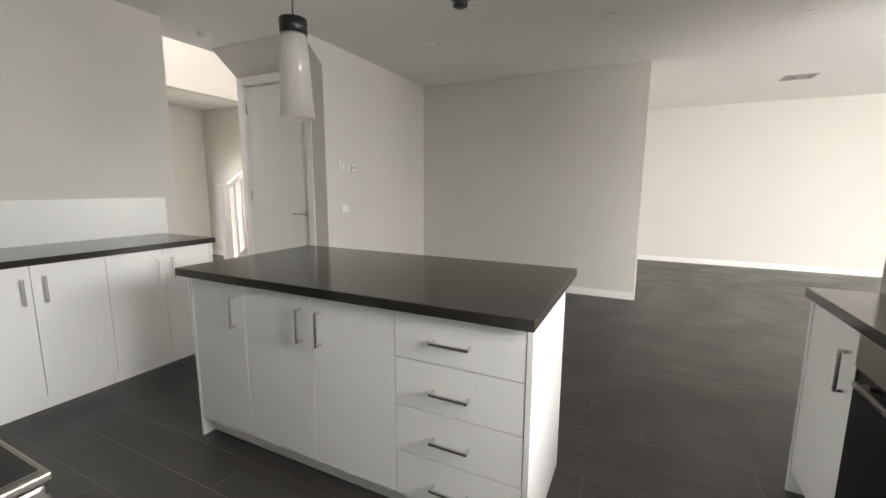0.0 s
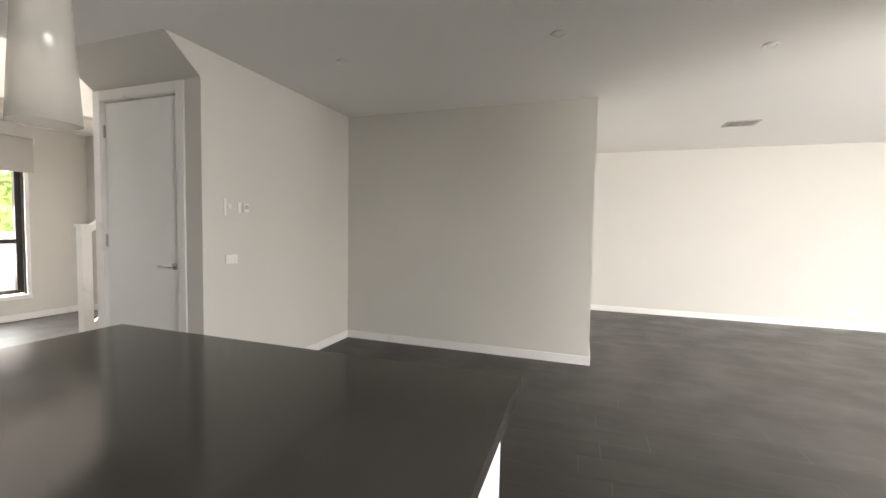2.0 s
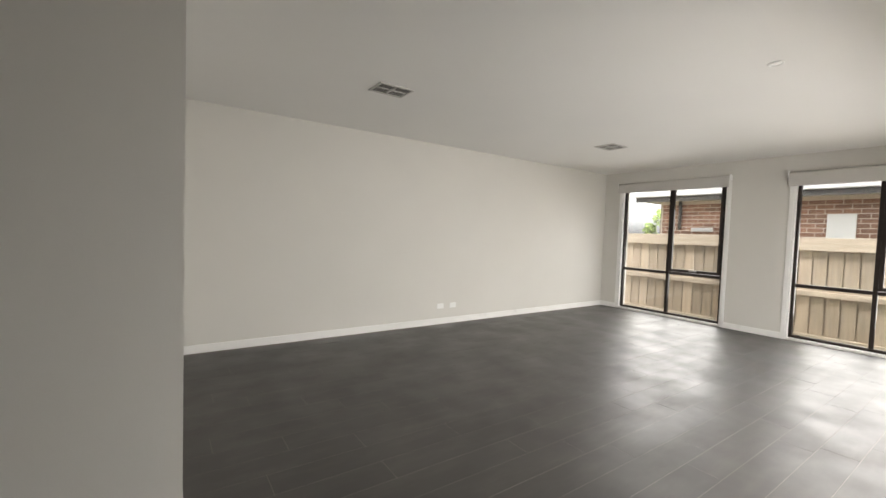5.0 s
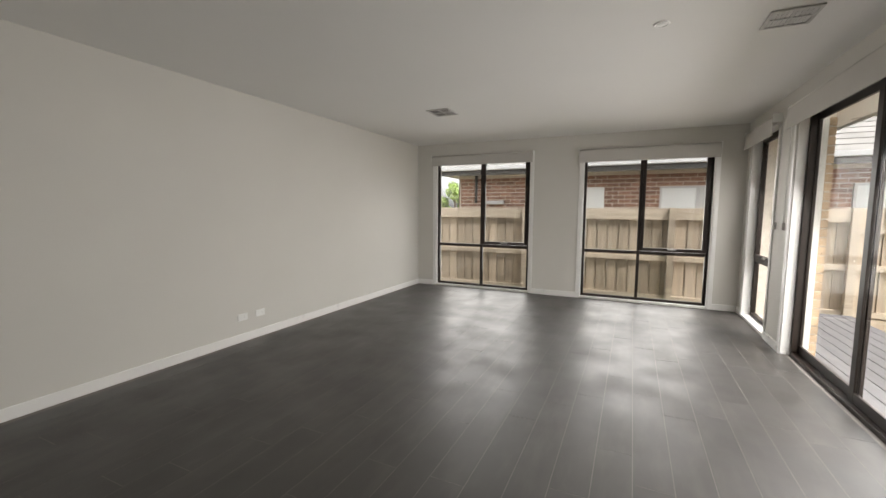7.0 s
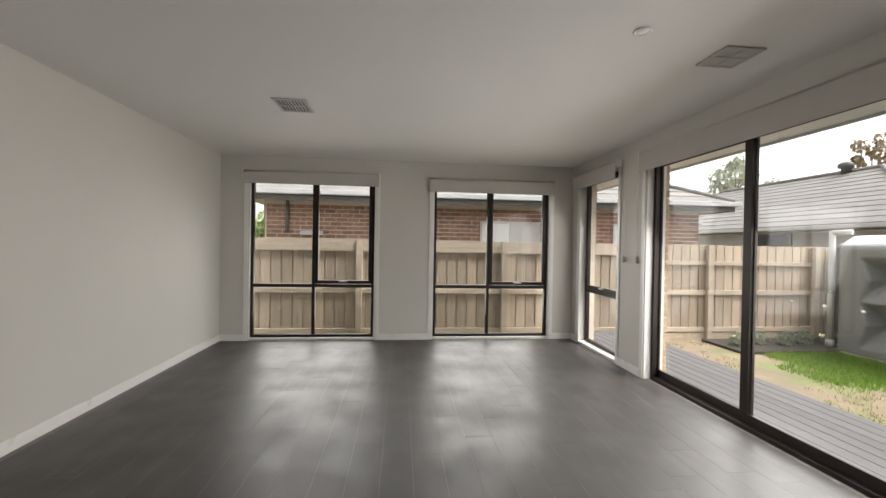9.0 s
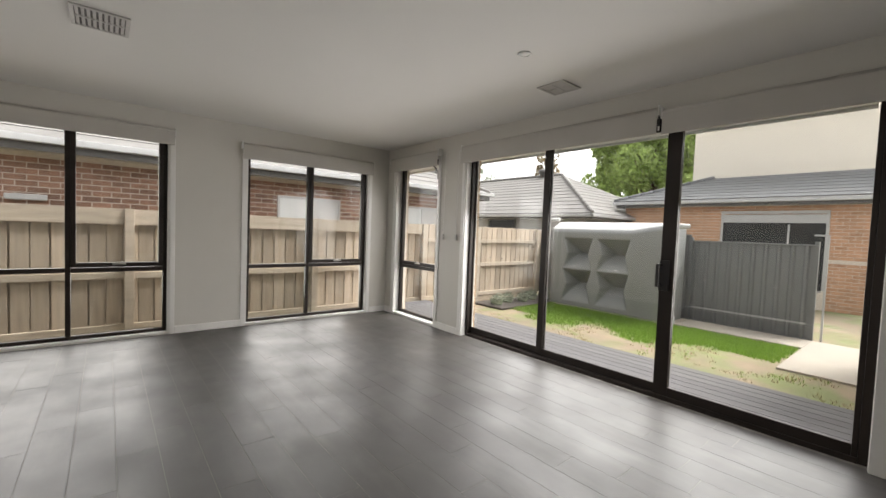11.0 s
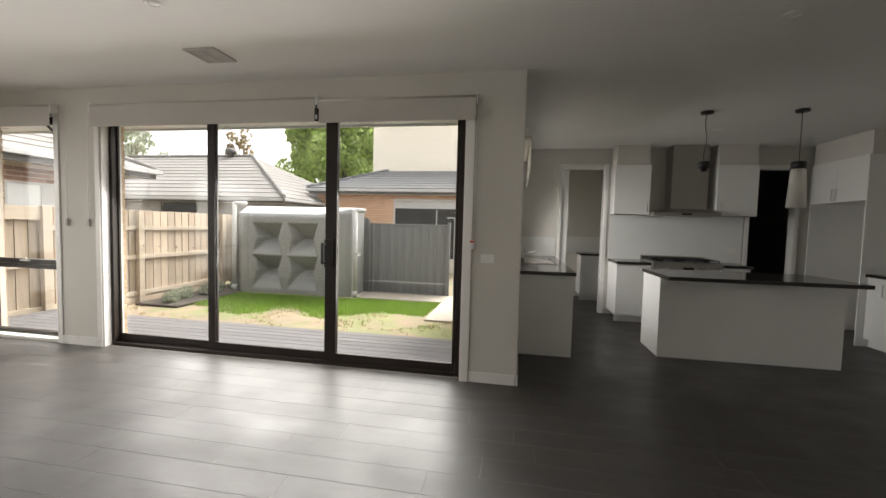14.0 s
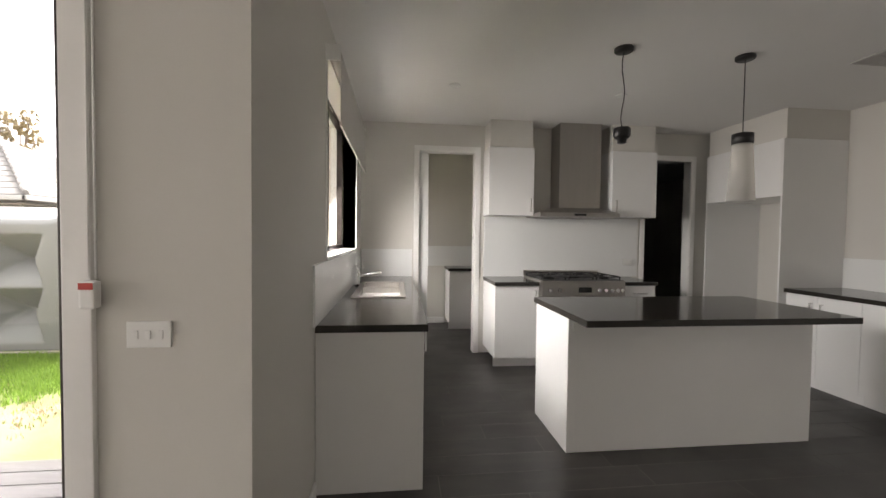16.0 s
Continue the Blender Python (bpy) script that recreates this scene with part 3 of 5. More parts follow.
roller_blind("y", 7.69, 6.99, 8.90, 2.245, 2.44, -1, "pale grey roller blind drawn up over a tall window")
roller_blind("y", 7.69, 4.34, 6.27, 2.20, 2.42, -1, "pale grey roller blind drawn up over the corner window")
roller_blind("x", 4.03, 6.29, 7.52, 2.26, 2.49, 1, "narrow pale roller blind drawn up over a narrow window")
roller_blind("x", 4.03, 3.392, 5.83, 2.24, 2.475, 1, "wide pale roller blind drawn up over the sliding door")
b2 = roller_blind("x", 4.03, 1.96, 3.378, 2.23, 2.45, 1, "pale roller blind drawn up over the sliding door")
part("pull_tag", boxes((3.3795, 3.3905, 4.118, 4.127, 2.30, 2.385)), BLACK, b2, "black tag")
part("pull_tag", boxes((3.3795, 3.3905, 4.118, 4.1275, 2.262, 2.299)), PLATE, b2, "white tag")
roller_blind("y", 1.57, 0.98, 2.84, 2.0, 2.46, -1, "grey roller blind half drawn over the sink window")
roller_blind("y", -6.95, 4.1, 5.34, 2.0, 2.48, 1, "pale roller blind part drawn over the hall window")

chain = thing("blind_chain", (1.975, 4.03, 1.15), "white blind cord guide with a red label on the wall", "blind chain")
part("cord", rods(((1.966, 4.058, 2.4), (1.966, 4.058, 1.24), 0.003, 0.003, 6), ((1.984, 4.058, 2.4), (1.984, 4.058, 1.24), 0.003, 0.003, 6)), PLATE, chain)
part("guide", boxes((1.956, 1.996, 4.051, 4.082, 1.16, 1.235), bevel=0.007), PLATE, chain)
part("label", boxes((1.958, 1.994, 4.0825, 4.0835, 1.213, 1.231)), RED, chain, "red warning label")
for x in (5.93, 6.20):
    c2 = thing("blind_chain", (x, 4.03, 1.2), "grey blind cord guide between the window and the door", "blind chain")
    part("cord", rods(((x, 4.047, 2.42), (x, 4.047, 1.32), 0.0025, 0.0025, 6)), PLATE, c2)
    part("guide", boxes((x - 0.012, x + 0.012, 4.036, 4.06, 1.25, 1.325), bevel=0.004), VENT, c2)

# ---- tall white door and stairs ----
td = thing("door_2", (-3.1, 4.15, 0), "tall flush white door, shut, with a chrome lever", "door", kind="structure")
part("door_leaf", boxes((-3.52, -2.69, 4.172, 4.212, 0.012, 2.33), bevel=0.003), DOORP, td, "flush white painted leaf")
for z in (0.25, 1.2, 2.1):
    part("hinge", rods(((-3.522, 4.166, z - 0.05), (-3.522, 4.166, z + 0.05), 0.008, 0.008, 10)), STEEL, td, "steel hinge")
hd = part("door_handle", rods(((-2.75, 4.172, 1.015), (-2.75, 4.158, 1.015), 0.027, 0.027, 24), ((-2.75, 4.158, 1.015), (-2.75, 4.118, 1.015), 0.01), ((-2.745, 4.122, 1.015), (-2.87, 4.122, 1.015), 0.0095, 0.0085)), CHROME, td, "chrome lever handle on a round rose")

stairs = thing("stairs", (-4.05, 5.3, 0), "dark stairs with white risers and a white balustrade", "stairs", kind="structure")
for k in range(6):
    part("step", boxes((-4.5, -3.625, 4.62 + 0.23 * k, 4.62 + 0.23 * (k + 1) + 0.02, 0.175 * k + 0.145, 0.175 * (k + 1)), bevel=0.006), BARK, stairs, "dark stained tread")
    part("riser", boxes((-4.5, -3.625, 4.645 + 0.23 * k, 4.665 + 0.23 * k, 0.175 * k, 0.175 * k + 0.144)), TRIM, stairs, "white riser")
part("newel_post", boxes((-4.60, -4.51, 4.54, 4.63, 0, 1.30), (-4.612, -4.498, 4.528, 4.642, 1.301, 1.325), bevel=0.005), TRIM, stairs, "square white newel post")
part("handrail", prism([(4.6, 1.22), (4.6, 1.29), (5.98, 2.34), (5.98, 2.27)], "x", -4.585, -4.525), TRIM, stairs, "white sloping handrail")
part("stringer", prism([(4.631, 0.0), (4.631, 0.30), (5.98, 1.33), (5.98, 0.0)], "x", -4.575, -4.535), TRIM, stairs, "white closed stringer")
for k in range(11):
    y = 4.74 + k * 0.11
    zb, zt = 0.30 + (y - 4.63) * 0.763 - 0.01, 1.22 + (y - 4.6) * 0.761 + 0.02
    part("baluster", boxes((-4.567, -4.543, y - 0.012, y + 0.012, zb, zt)), TRIM, stairs)

# ---- wall and ceiling fittings ----
def plate(axis, face, side, u, z, w, h, label, category="switch", rocker=True):
    """A small plate on a wall."""

    def row(u0, u1, n0, n1, za, zb):
        p, q = sorted((face + side * n0, face + side * n1))
        return (u0, u1, p, q, za, zb) if axis == "x" else (p, q, u0, u1, za, zb)

    at = (u, face, z) if axis == "x" else (face, u, z)
    t = thing(category.replace(" ", "_"), at, label, category)
    part("cover_plate", boxes(row(u - w / 2, u + w / 2, 0.0005, 0.009, z - h / 2, z + h / 2), bevel=0.003), PLATE, t)
    if rocker:
        n = 2 if category == "power outlet" else 3
        for k in range(n):
            c = u + (k - (n - 1) / 2) * w / (n + 0.6)
            part("rocker", boxes(row(c - 0.006, c + 0.006, 0.009, 0.012, z - 0.012, z + 0.012), bevel=0.0015), PLATE, t)
    return t


plate("y", -2.44, 1, 4.41, 1.07, 0.115, 0.075, "white light switch plate on the dining wall", "light switch")
plate("y", -2.44, 1, 4.35, 1.49, 0.02, 0.14, "slim white control plate on the dining wall", "wall control", False)
plate("y", -2.44, 1, 4.395, 1.495, 0.03, 0.035, "small grey sensor on the dining wall", "wall sensor", False)
plate("y", -2.44, 1, 4.49, 1.49, 0.03, 0.085, "slim white control plate on the dining wall", "wall control", False)
t = thing("thermostat", (-2.44, 4.555, 1.45), "small white thermostat with a grey screen", "thermostat")
part("case", boxes((-2.4395, -2.42, 4.525, 4.585, 1.455, 1.525), bevel=0.004), PLATE, t)
part("screen", boxes((-2.4195, -2.4185, 4.535, 4.575, 1.48, 1.515)), VENT, t, "grey screen")
plate("x", 4.03, 1, 1.845, 1.08, 0.118, 0.075, "white light switch plate beside the sliding door", "light switch")
plate("x", 9.22, -1, 3.93, 0.27, 0.118, 0.075, "white double power outlet low on the long wall", "power outlet")
plate("x", 9.22, -1, 3.70, 0.27, 0.118, 0.075, "white aerial outlet low on the long wall", "power outlet")
plate("y", 1.57, -1, 2.62, 1.10, 0.118, 0.075, "white power outlet over the sink bench", "power outlet")
plate("x", 0.606, 1, -1.62, 1.08, 0.118, 0.075, "white power outlet beside the cooker", "power outlet")


def ceiling_vent(x, y, lx, ly, label):
    t = thing("ceiling_vent", (x, y, C), label, "ceiling vent", "ceiling vents")
    a, b, c, d = x - lx / 2, x + lx / 2, y - ly / 2, y + ly / 2
    e = 0.022
    part("vent_frame", boxes((a, b, c, c + e, C - 0.012, C - 0.0005), (a, b, d - e, d, C - 0.012, C - 0.0005), (a, a + e, c + e, d - e, C - 0.012, C - 0.0005), (b - e, b, c + e, d - e, C - 0.012, C - 0.0005),
         (x - 0.008, x + 0.008, c + e, d - e, C - 0.012, C - 0.0005), (a + e, x - 0.008, y - 0.006, y + 0.006, C - 0.011, C - 0.0005), (x + 0.008, b - e, y - 0.006, y + 0.006, C - 0.011, C - 0.0005), bevel=0.003), VENT, t, "grey plastic frame")
    part("backing", boxes((a + e, b - e, c + e, d - e, C - 0.0025, C - 0.0005)), DUCT, t, "dark duct behind the blades")
    for k in range(9):
        yy = c + e + (d - c - 2 * e) * (k + 0.5) / 9
        bm = prism([(yy - 0.009, C - 0.010), (yy - 0.007, C - 0.011), (yy + 0.009, C - 0.004), (yy + 0.007, C - 0.003)], "x", a + e, b - e)
        part("blade", bm, VENT, t, "thin grey blade")
    return t


ceiling_vent(1.97, 7.60, 0.33, 0.26, "grey ceiling air vent near the free wall corner")
ceiling_vent(5.42, 7.65, 0.34, 0.30, "grey ceiling air vent by the long wall")
ceiling_vent(4.035, 4.605, 0.27, 0.26, "grey ceiling air vent over the sliding door")
ceiling_vent(-2.22, 2.77, 0.30, 0.27, "grey ceiling air vent over the kitchen")
for x, y in ((-1.59, 4.70), (0.05, 4.71), (1.43, 5.29), (0.68, 1.80), (-0.83, 1.77), (3.82, 5.33)):
    t = thing("downlight", (x, y, C), "small round white recessed downlight, unlit", "downlight", "downlights")
    part("rim", lathe([(0.047, -0.0005), (0.05, -0.004), (0.044, -0.009), (0.036, -0.007), (0.036, -0.0005)], (x, y, C)), PLATE, t)
    part("lens", lathe([(0.035, -0.001), (0.03, -0.006), (0.0, -0.006)], (x, y, C)), PLATE, t, "dull white lens")
t = thing("smoke_alarm", (-3.29, 3.59, C), "round white smoke alarm on the ceiling", "smoke alarm")
part("base", lathe([(0.06, -0.0005), (0.062, -0.012), (0.058, -0.014)], (-3.29, 3.59, C)), PLATE, t)
part("cover", lathe([(0.056, -0.0145), (0.052, -0.034), (0.036, -0.044), (0.0, -0.046)], (-3.29, 3.59, C)), PLATE, t)


def pendant(x, y, shade):
    t = thing("pendant_lamp", (x, y, C), "black pendant lamp with a frosted glass shade" if shade else "black pendant lampholder that has lost its glass shade", "pendant lamp", "pendants over the island")
    part("canopy", lathe([(0.062, -0.0005), (0.062, -0.02), (0.056, -0.026), (0.0, -0.026)], (x, y, C)), BLACK, t)
    if shade:
        pts = [(x, y, C - 0.026), (x, y, 2.11)]
    else:
        pts = [(x + 0.012 * math.sin(9.0 * k / 8) * (k % 8 > 0), y, C - 0.026 - (C - 0.026 - 2.11) * k / 8) for k in range(9)]
    part("cord", rods(*[(p, q, 0.0035, 0.0035, 8) for p, q in zip(pts, pts[1:])]), BLACK, t, "thin black cord")
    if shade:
        part("cap", lathe([(0.03, 0.045), (0.066, 0.035), (0.066, -0.035), (0.06, -0.036)], (x, y, 2.075)), BLACK, t)
        part("shade", lathe([(0.058, 0.0), (0.064, -0.02), (0.086, -0.40), (0.083, -0.40), (0.061, -0.02), (0.055, 0.0)], (x, y, 2.04)), FROST, t, "tall frosted glass shade")
    else:
        part("lampholder", lathe([(0.012, 0.05), (0.05, 0.04), (0.056, 0.03), (0.056, -0.015), (0.044, -0.03), (0.03, -0.034), (0.03, -0.06), (0.022, -0.064), (0.0, -0.064)], (x, y, 2.075)), BLACK, t)
    return t


pendant(-0.358, 2.625, False)
pendant(-1.257, 2.625, True)


# ---- kitchen ----
def d_handle(axis, face, side, u, z, length, upright, parent):
    """A square D handle on a door or drawer front."""

    def row(u0, u1, n0, n1, za, zb):
        p, q = sorted((face + side * n0, face + side * n1))
        return (u0, u1, p, q, za, zb) if axis == "x" else (p, q, u0, u1, za, zb)

    h, w = length / 2, 0.006
    if upright:
        rows = [row(u - w, u + w, 0.026, 0.036, z - h, z + h), row(u - w, u + w, 0.001, 0.026, z - h, z - h + 0.012), row(u - w, u + w, 0.001, 0.026, z + h - 0.012, z + h)]
    else:
        rows = [row(u - h, u + h, 0.026, 0.036, z - w, z + w), row(u - h, u - h + 0.012, 0.001, 0.026, z - w, z + w), row(u + h - 0.012, u + h, 0.001, 0.026, z - w, z + w)]
    return part("handle", boxes(*rows, bevel=0.002), CHROME, parent, "satin chrome bar handle")


def cabinet(name, axis, front, side, a, b, depth, z0, z1, fronts, label, kick=True, group="base cabinets", category="cabinet"):
    """A white cabinet unit whose fronts face side along the other axis. fronts: (u0, u1, z0, z1, handle u, handle z, upright)."""

    def row(u0, u1, n0, n1, za, zb):
        p, q = sorted((front + side * n0, front + side * n1))
        return (u0, u1, p, q, za, zb) if axis == "x" else (p, q, u0, u1, za, zb)

    at = ((a + b) / 2, front - side * depth / 2, 0 if kick else z0) if axis == "x" else (front - side * depth / 2, (a + b) / 2, 0 if kick else z0)
    t = thing(name, at, label, category, group)
    part("body", boxes(row(a + 0.0015, b - 0.0015, -depth, -0.02, z0, z1), bevel=0.001), LAM, t)
    if kick:
        part("kickboard", boxes(row(a + 0.0015, b - 0.0015, -0.075, -0.06, 0.001, z0 - 0.001)), LAM, t, "recessed white kickboard")
    for u0, u1, za, zb, hu, hz, upright in fronts:
        drawer = not upright and hu is not None
        f = part("drawer_front" if drawer else "door", boxes(row(u0 + 0.0015, u1 - 0.0015, -0.018, 0, za + 0.0015, zb - 0.0015), bevel=0.0015), LAM, t, "flat white laminate front")
        if hu is not None:
            d_handle(axis, front, side, hu, hz, 0.15, upright, f)
    return t


ZT = 0.86
# island, fronts towards -y
cabinet("island_cabinet", "x", 2.24, -1, -1.627, -1.255, 0.55, 0.10, ZT, [(-1.627, -1.255, 0.10, ZT, -1.315, 0.72, True)], "white single door island cabinet with chrome handle", group="island cabinets")
cabinet("island_cabinet", "x", 2.24, -1, -1.255, -0.441, 0.55, 0.10, ZT, [(-1.255, -0.851, 0.10, ZT, -0.905, 0.72, True), (-0.851, -0.441, 0.10, ZT, -0.80, 0.72, True)], "white double door island cabinet with chrome handles", group="island cabinets")
cabinet("drawer_cabinet", "x", 2.24, -1, -0.441, 0.057, 0.55, 0.10, ZT, [(-0.441, 0.057, za, zb, -0.207, (za + zb) / 2 - 0.008, False) for za, zb in ((0.67, ZT), (0.48, 0.67), (0.29, 0.48), (0.10, 0.29))],
        "white four drawer island unit with chrome bar handles", group="island cabinets")
for x0, x1 in ((-1.645, -1.628), (0.058, 0.078)):
    solid("island_end_panel", boxes((x0, x1, 2.238, 2.806, 0.001, ZT), bevel=0.001), LAM, "white laminate end panel of the island", "panel", "thing")
solid("island_back_panel", boxes((-1.645, 0.078, 2.807, 2.826, 0.001, ZT), bevel=0.001), LAM, "plain white laminate back panel of the island", "panel", "thing")
solid("island_worktop", boxes((-1.68, 0.088, 2.196, 3.094, 0.861, 0.90), bevel=0.003), STONE, "dark stone island top with a breakfast overhang", "worktop", "thing")
t = thing("power_outlet", (0.05, 2.83, 0.8), "small white outlet on the island's back panel", "power outlet")
part("cover_plate", boxes((0.022, 0.052, 2.8265, 2.835, 0.78, 0.84), bevel=0.002), PLATE, t)

# west bench, fronts towards +x
cabinet("base_cabinet", "y", -2.64, 1, 1.686, 2.344, 0.625, 0.10, ZT, [(1.686, 1.99, 0.10, ZT, 1.945, 0.72, True), (1.99, 2.344, 0.10, ZT, 2.04, 0.72, True)], "white double door base cabinet below the dark bench")
cabinet("base_cabinet", "y", -2.64, 1, 2.344, 3.03, 0.625, 0.10, ZT, [(2.344, 2.686, 0.10, ZT, 2.638, 0.72, True), (2.686, 3.03, 0.10, ZT, 2.737, 0.72, True)], "white double door base cabinet at the bench's open end")
solid("bench_end_panel", boxes((-3.268, -2.638, 3.031, 3.049, 0.001, ZT), bevel=0.001), LAM, "white laminate end panel of the west bench", "panel", "thing")
solid("bench_worktop", boxes((-3.268, -2.612, 1.686, 3.066, 0.861, 0.90), bevel=0.003), STONE, "dark stone bench top along the west wall", "worktop", "thing")
solid("splashback_west", boxes((-3.2695, -3.258, 1.686, 3.095, 0.9005, 1.198), bevel=0.001), SPLASH, "white glass splashback over the west bench", "splashback")
solid("fridge_side_panel", boxes((-3.268, -2.56, 1.666, 1.6845, 0.001, 2.358), bevel=0.001), LAM, "tall white side panel of the fridge recess", "panel", "thing")
solid("fridge_side_panel", boxes((-3.268, -2.56, 0.70, 0.718, 0.001, 2.358), bevel=0.001), LAM, "tall white side panel of the fridge recess", "panel", "thing")
cabinet("overhead_cabinet", "y", -2.56, 1, 0.719, 1.665, 0.70, 1.80, 2.358, [(0.719, 1.192, 1.80, 2.358, 1.15, 1.90, True), (1.192, 1.665, 1.80, 2.358, 1.235, 1.90, True)], "white double door cabinet over the empty fridge recess", False, "wall cabinets")

# south bench with the cooker
cabinet("base_cabinet", "x", 1.165, 1, -0.322, 0.145, 0.58, 0.10, ZT, [(-0.322, 0.145, 0.10, ZT, -0.28, 0.74, True)], "white single door base cabinet beside the cooker")
cabinet("base_cabinet", "x", 1.165, 1, -1.62, -1.252, 0.58, 0.10, ZT, [(-1.62, -1.252, 0.10, 0.70, -1.30, 0.62, True), (-1.62, -1.252, 0.70, ZT, -1.435, 0.78, False)], "white base cabinet with a drawer beside the cooker")
solid("south_worktop", boxes((-0.322, 0.152, 0.585, 1.185, 0.861, 0.90), bevel=0.003), STONE, "short dark stone bench top beside the cooker", "worktop", "thing")
solid("south_worktop", boxes((-1.64, -1.252, 0.585, 1.185, 0.861, 0.90), bevel=0.003), STONE, "short dark stone bench top between cooker and pantry", "worktop", "thing")
solid("splashback_south", boxes((-1.76, 0.148, 0.5805, 0.592, 0.9005, 1.60), bevel=0.001), SPLASH, "white glass splashback behind the cooker", "splashback")
cabinet("wall_cabinet", "x", 0.886, 1, -0.345, 0.165, 0.30, 1.605, 2.35, [(-0.345, 0.165, 1.605, 2.35, -0.305, 1.72, True)], "white single door wall cabinet beside the range hood", False, "wall cabinets")
cabinet("wall_cabinet", "x", 0.886, 1, -1.79, -1.255, 0.30, 1.605, 2.35, [(-1.79, -1.255, 1.605, 2.35, -1.30, 1.72, True)], "white single door wall cabinet beside the pantry", False, "wall cabinets")

ck = thing("cooker", (-0.787, 0.9, 0), "wide stainless steel freestanding gas cooker", "cooker")
part("body", boxes((-1.245, -0.328, 0.62, 1.17, 0.09, 0.905), bevel=0.004), STEEL, ck)
part("oven_door", boxes((-1.235, -0.338, 1.171, 1.21, 0.21, 0.745), bevel=0.006), STEEL, ck, "stainless oven door")
part("oven_window", boxes((-1.12, -0.45, 1.2105, 1.2135, 0.33, 0.62)), BLKGLASS, ck, "black oven window")
part("oven_handle", rods(((-1.18, 1.25, 0.70), (-0.39, 1.25, 0.70), 0.011), ((-1.15, 1.21, 0.70), (-1.15, 1.25, 0.70), 0.008), ((-0.42, 1.21, 0.70), (-0.42, 1.25, 0.70), 0.008)), STEEL, ck, "steel oven rail")
part("drawer", boxes((-1.235, -0.338, 1.171, 1.20, 0.095, 0.20), bevel=0.005), STEEL, ck, "steel storage drawer")
cp = part("control_panel", boxes((-1.245, -0.335, 1.171, 1.222, 0.755, 0.904), bevel=0.006), STEEL, ck, "stainless control panel")
part("display", boxes((-0.87, -0.73, 1.2255, 1.2275, 0.795, 0.85)), BLKGLASS, cp, "black clock display")
for x in (-0.42, -0.52, -0.95, -1.02, -1.09, -1.15, -1.205):
    part("knob", rods(((x, 1.2255, 0.82), (x, 1.25, 0.82), 0.021, 0.017, 18)), CHROME, cp, "round metal knob")
hob = part("hob", boxes((-1.245, -0.335, 0.60, 1.23, 0.9055, 0.918), bevel=0.003), STEEL, ck, "steel hob plate")
part("hob_surface", boxes((-1.232, -0.348, 0.622, 1.222, 0.9185, 0.9202), bevel=0.0006), BLACK, hob, "dark enamelled hob surface")
part("upstand", boxes((-1.245, -0.328, 0.595, 0.615, 0.9185, 0.975), bevel=0.003), STEEL, hob, "low steel upstand")
for x, y, r in ((-0.47, 0.78, 0.04), (-0.47, 1.04, 0.05), (-0.787, 0.91, 0.065), (-1.10, 0.78, 0.05), (-1.10, 1.04, 0.04)):
    part("burner", lathe([(r + 0.012, 0.0), (r + 0.012, 0.008), (r, 0.01), (r, 0.018), (0.0, 0.02)], (x, y, 0.9185), 20), IRON, hob, "black gas burner")
for x0, x1 in ((-0.62, -0.345), (-0.925, -0.648), (-1.228, -0.952)):
    xm = (x0 + x1) / 2
    part("trivet", boxes((x0, x1, 0.66, 0.672, 0.945, 0.957), (x0, x1, 1.14, 1.152, 0.945, 0.957), (x0, x0 + 0.012, 0.673, 1.139, 0.945, 0.957), (x1 - 0.012, x1, 0.673, 1.139, 0.945, 0.957),
         (xm - 0.006, xm + 0.006, 0.673, 1.139, 0.943, 0.955), (x0 + 0.013, x1 - 0.013, 0.90, 0.912, 0.944, 0.956), (x0, x0 + 0.012, 0.66, 0.672, 0.9185, 0.944), (x1 - 0.012, x1, 0.66, 0.672, 0.9185, 0.944),
         (x0, x0 + 0.012, 1.14, 1.152, 0.9185, 0.944), (x1 - 0.012, x1, 1.14, 1.152, 0.9185, 0.944), bevel=0.002), IRON, hob, "black cast iron trivet")
for x in (-1.2, -0.37):
    for y in (0.68, 1.1):
        part("foot", rods(((x, y, 0.0), (x, y, 0.09), 0.02)), BLACK, ck, "black foot")

rh = thing("range_hood", (-0.79, 0.85, 1.59), "stainless steel canopy range hood with a square chimney", "range hood")
bm = bmesh.new()
low = [bm.verts.new(p) for p in ((-1.243, 0.595, 1.635), (-0.352, 0.595, 1.635), (-0.352, 1.08, 1.635), (-1.243, 1.08, 1.635))]
top = [bm.verts.new(p) for p in ((-1.12, 0.595, 1.70), (-0.60, 0.595, 1.70), (-0.60, 0.86, 1.70), (-1.12, 0.86, 1.70))]
bm.faces.new(low[::-1])
bm.faces.new(top)
for k in range(4):
    bm.faces.new((low[k], low[(k + 1) % 4], top[(k + 1) % 4], top[k]))
part("canopy", bm, STEEL, rh, "sloping steel canopy")
part("rim", boxes((-1.243, -0.352, 0.595, 1.08, 1.592, 1.634), bevel=0.003), STEEL, rh, "thin steel rim")
part("button_panel", boxes((-0.86, -0.73, 1.0805, 1.083, 1.602, 1.624)), BLKGLASS, rh, "small black button panel")
part("chimney", boxes((-1.13, -0.645, 0.595, 0.855, 1.701, C - 0.001), bevel=0.002), STEEL, rh, "tall brushed steel chimney")
part("filter", boxes((-1.18, -0.81, 0.65, 1.03, 1.586, 1.5915), (-0.78, -0.41, 0.65, 1.03, 1.586, 1.5915)), VENT, rh, "grey mesh filters")

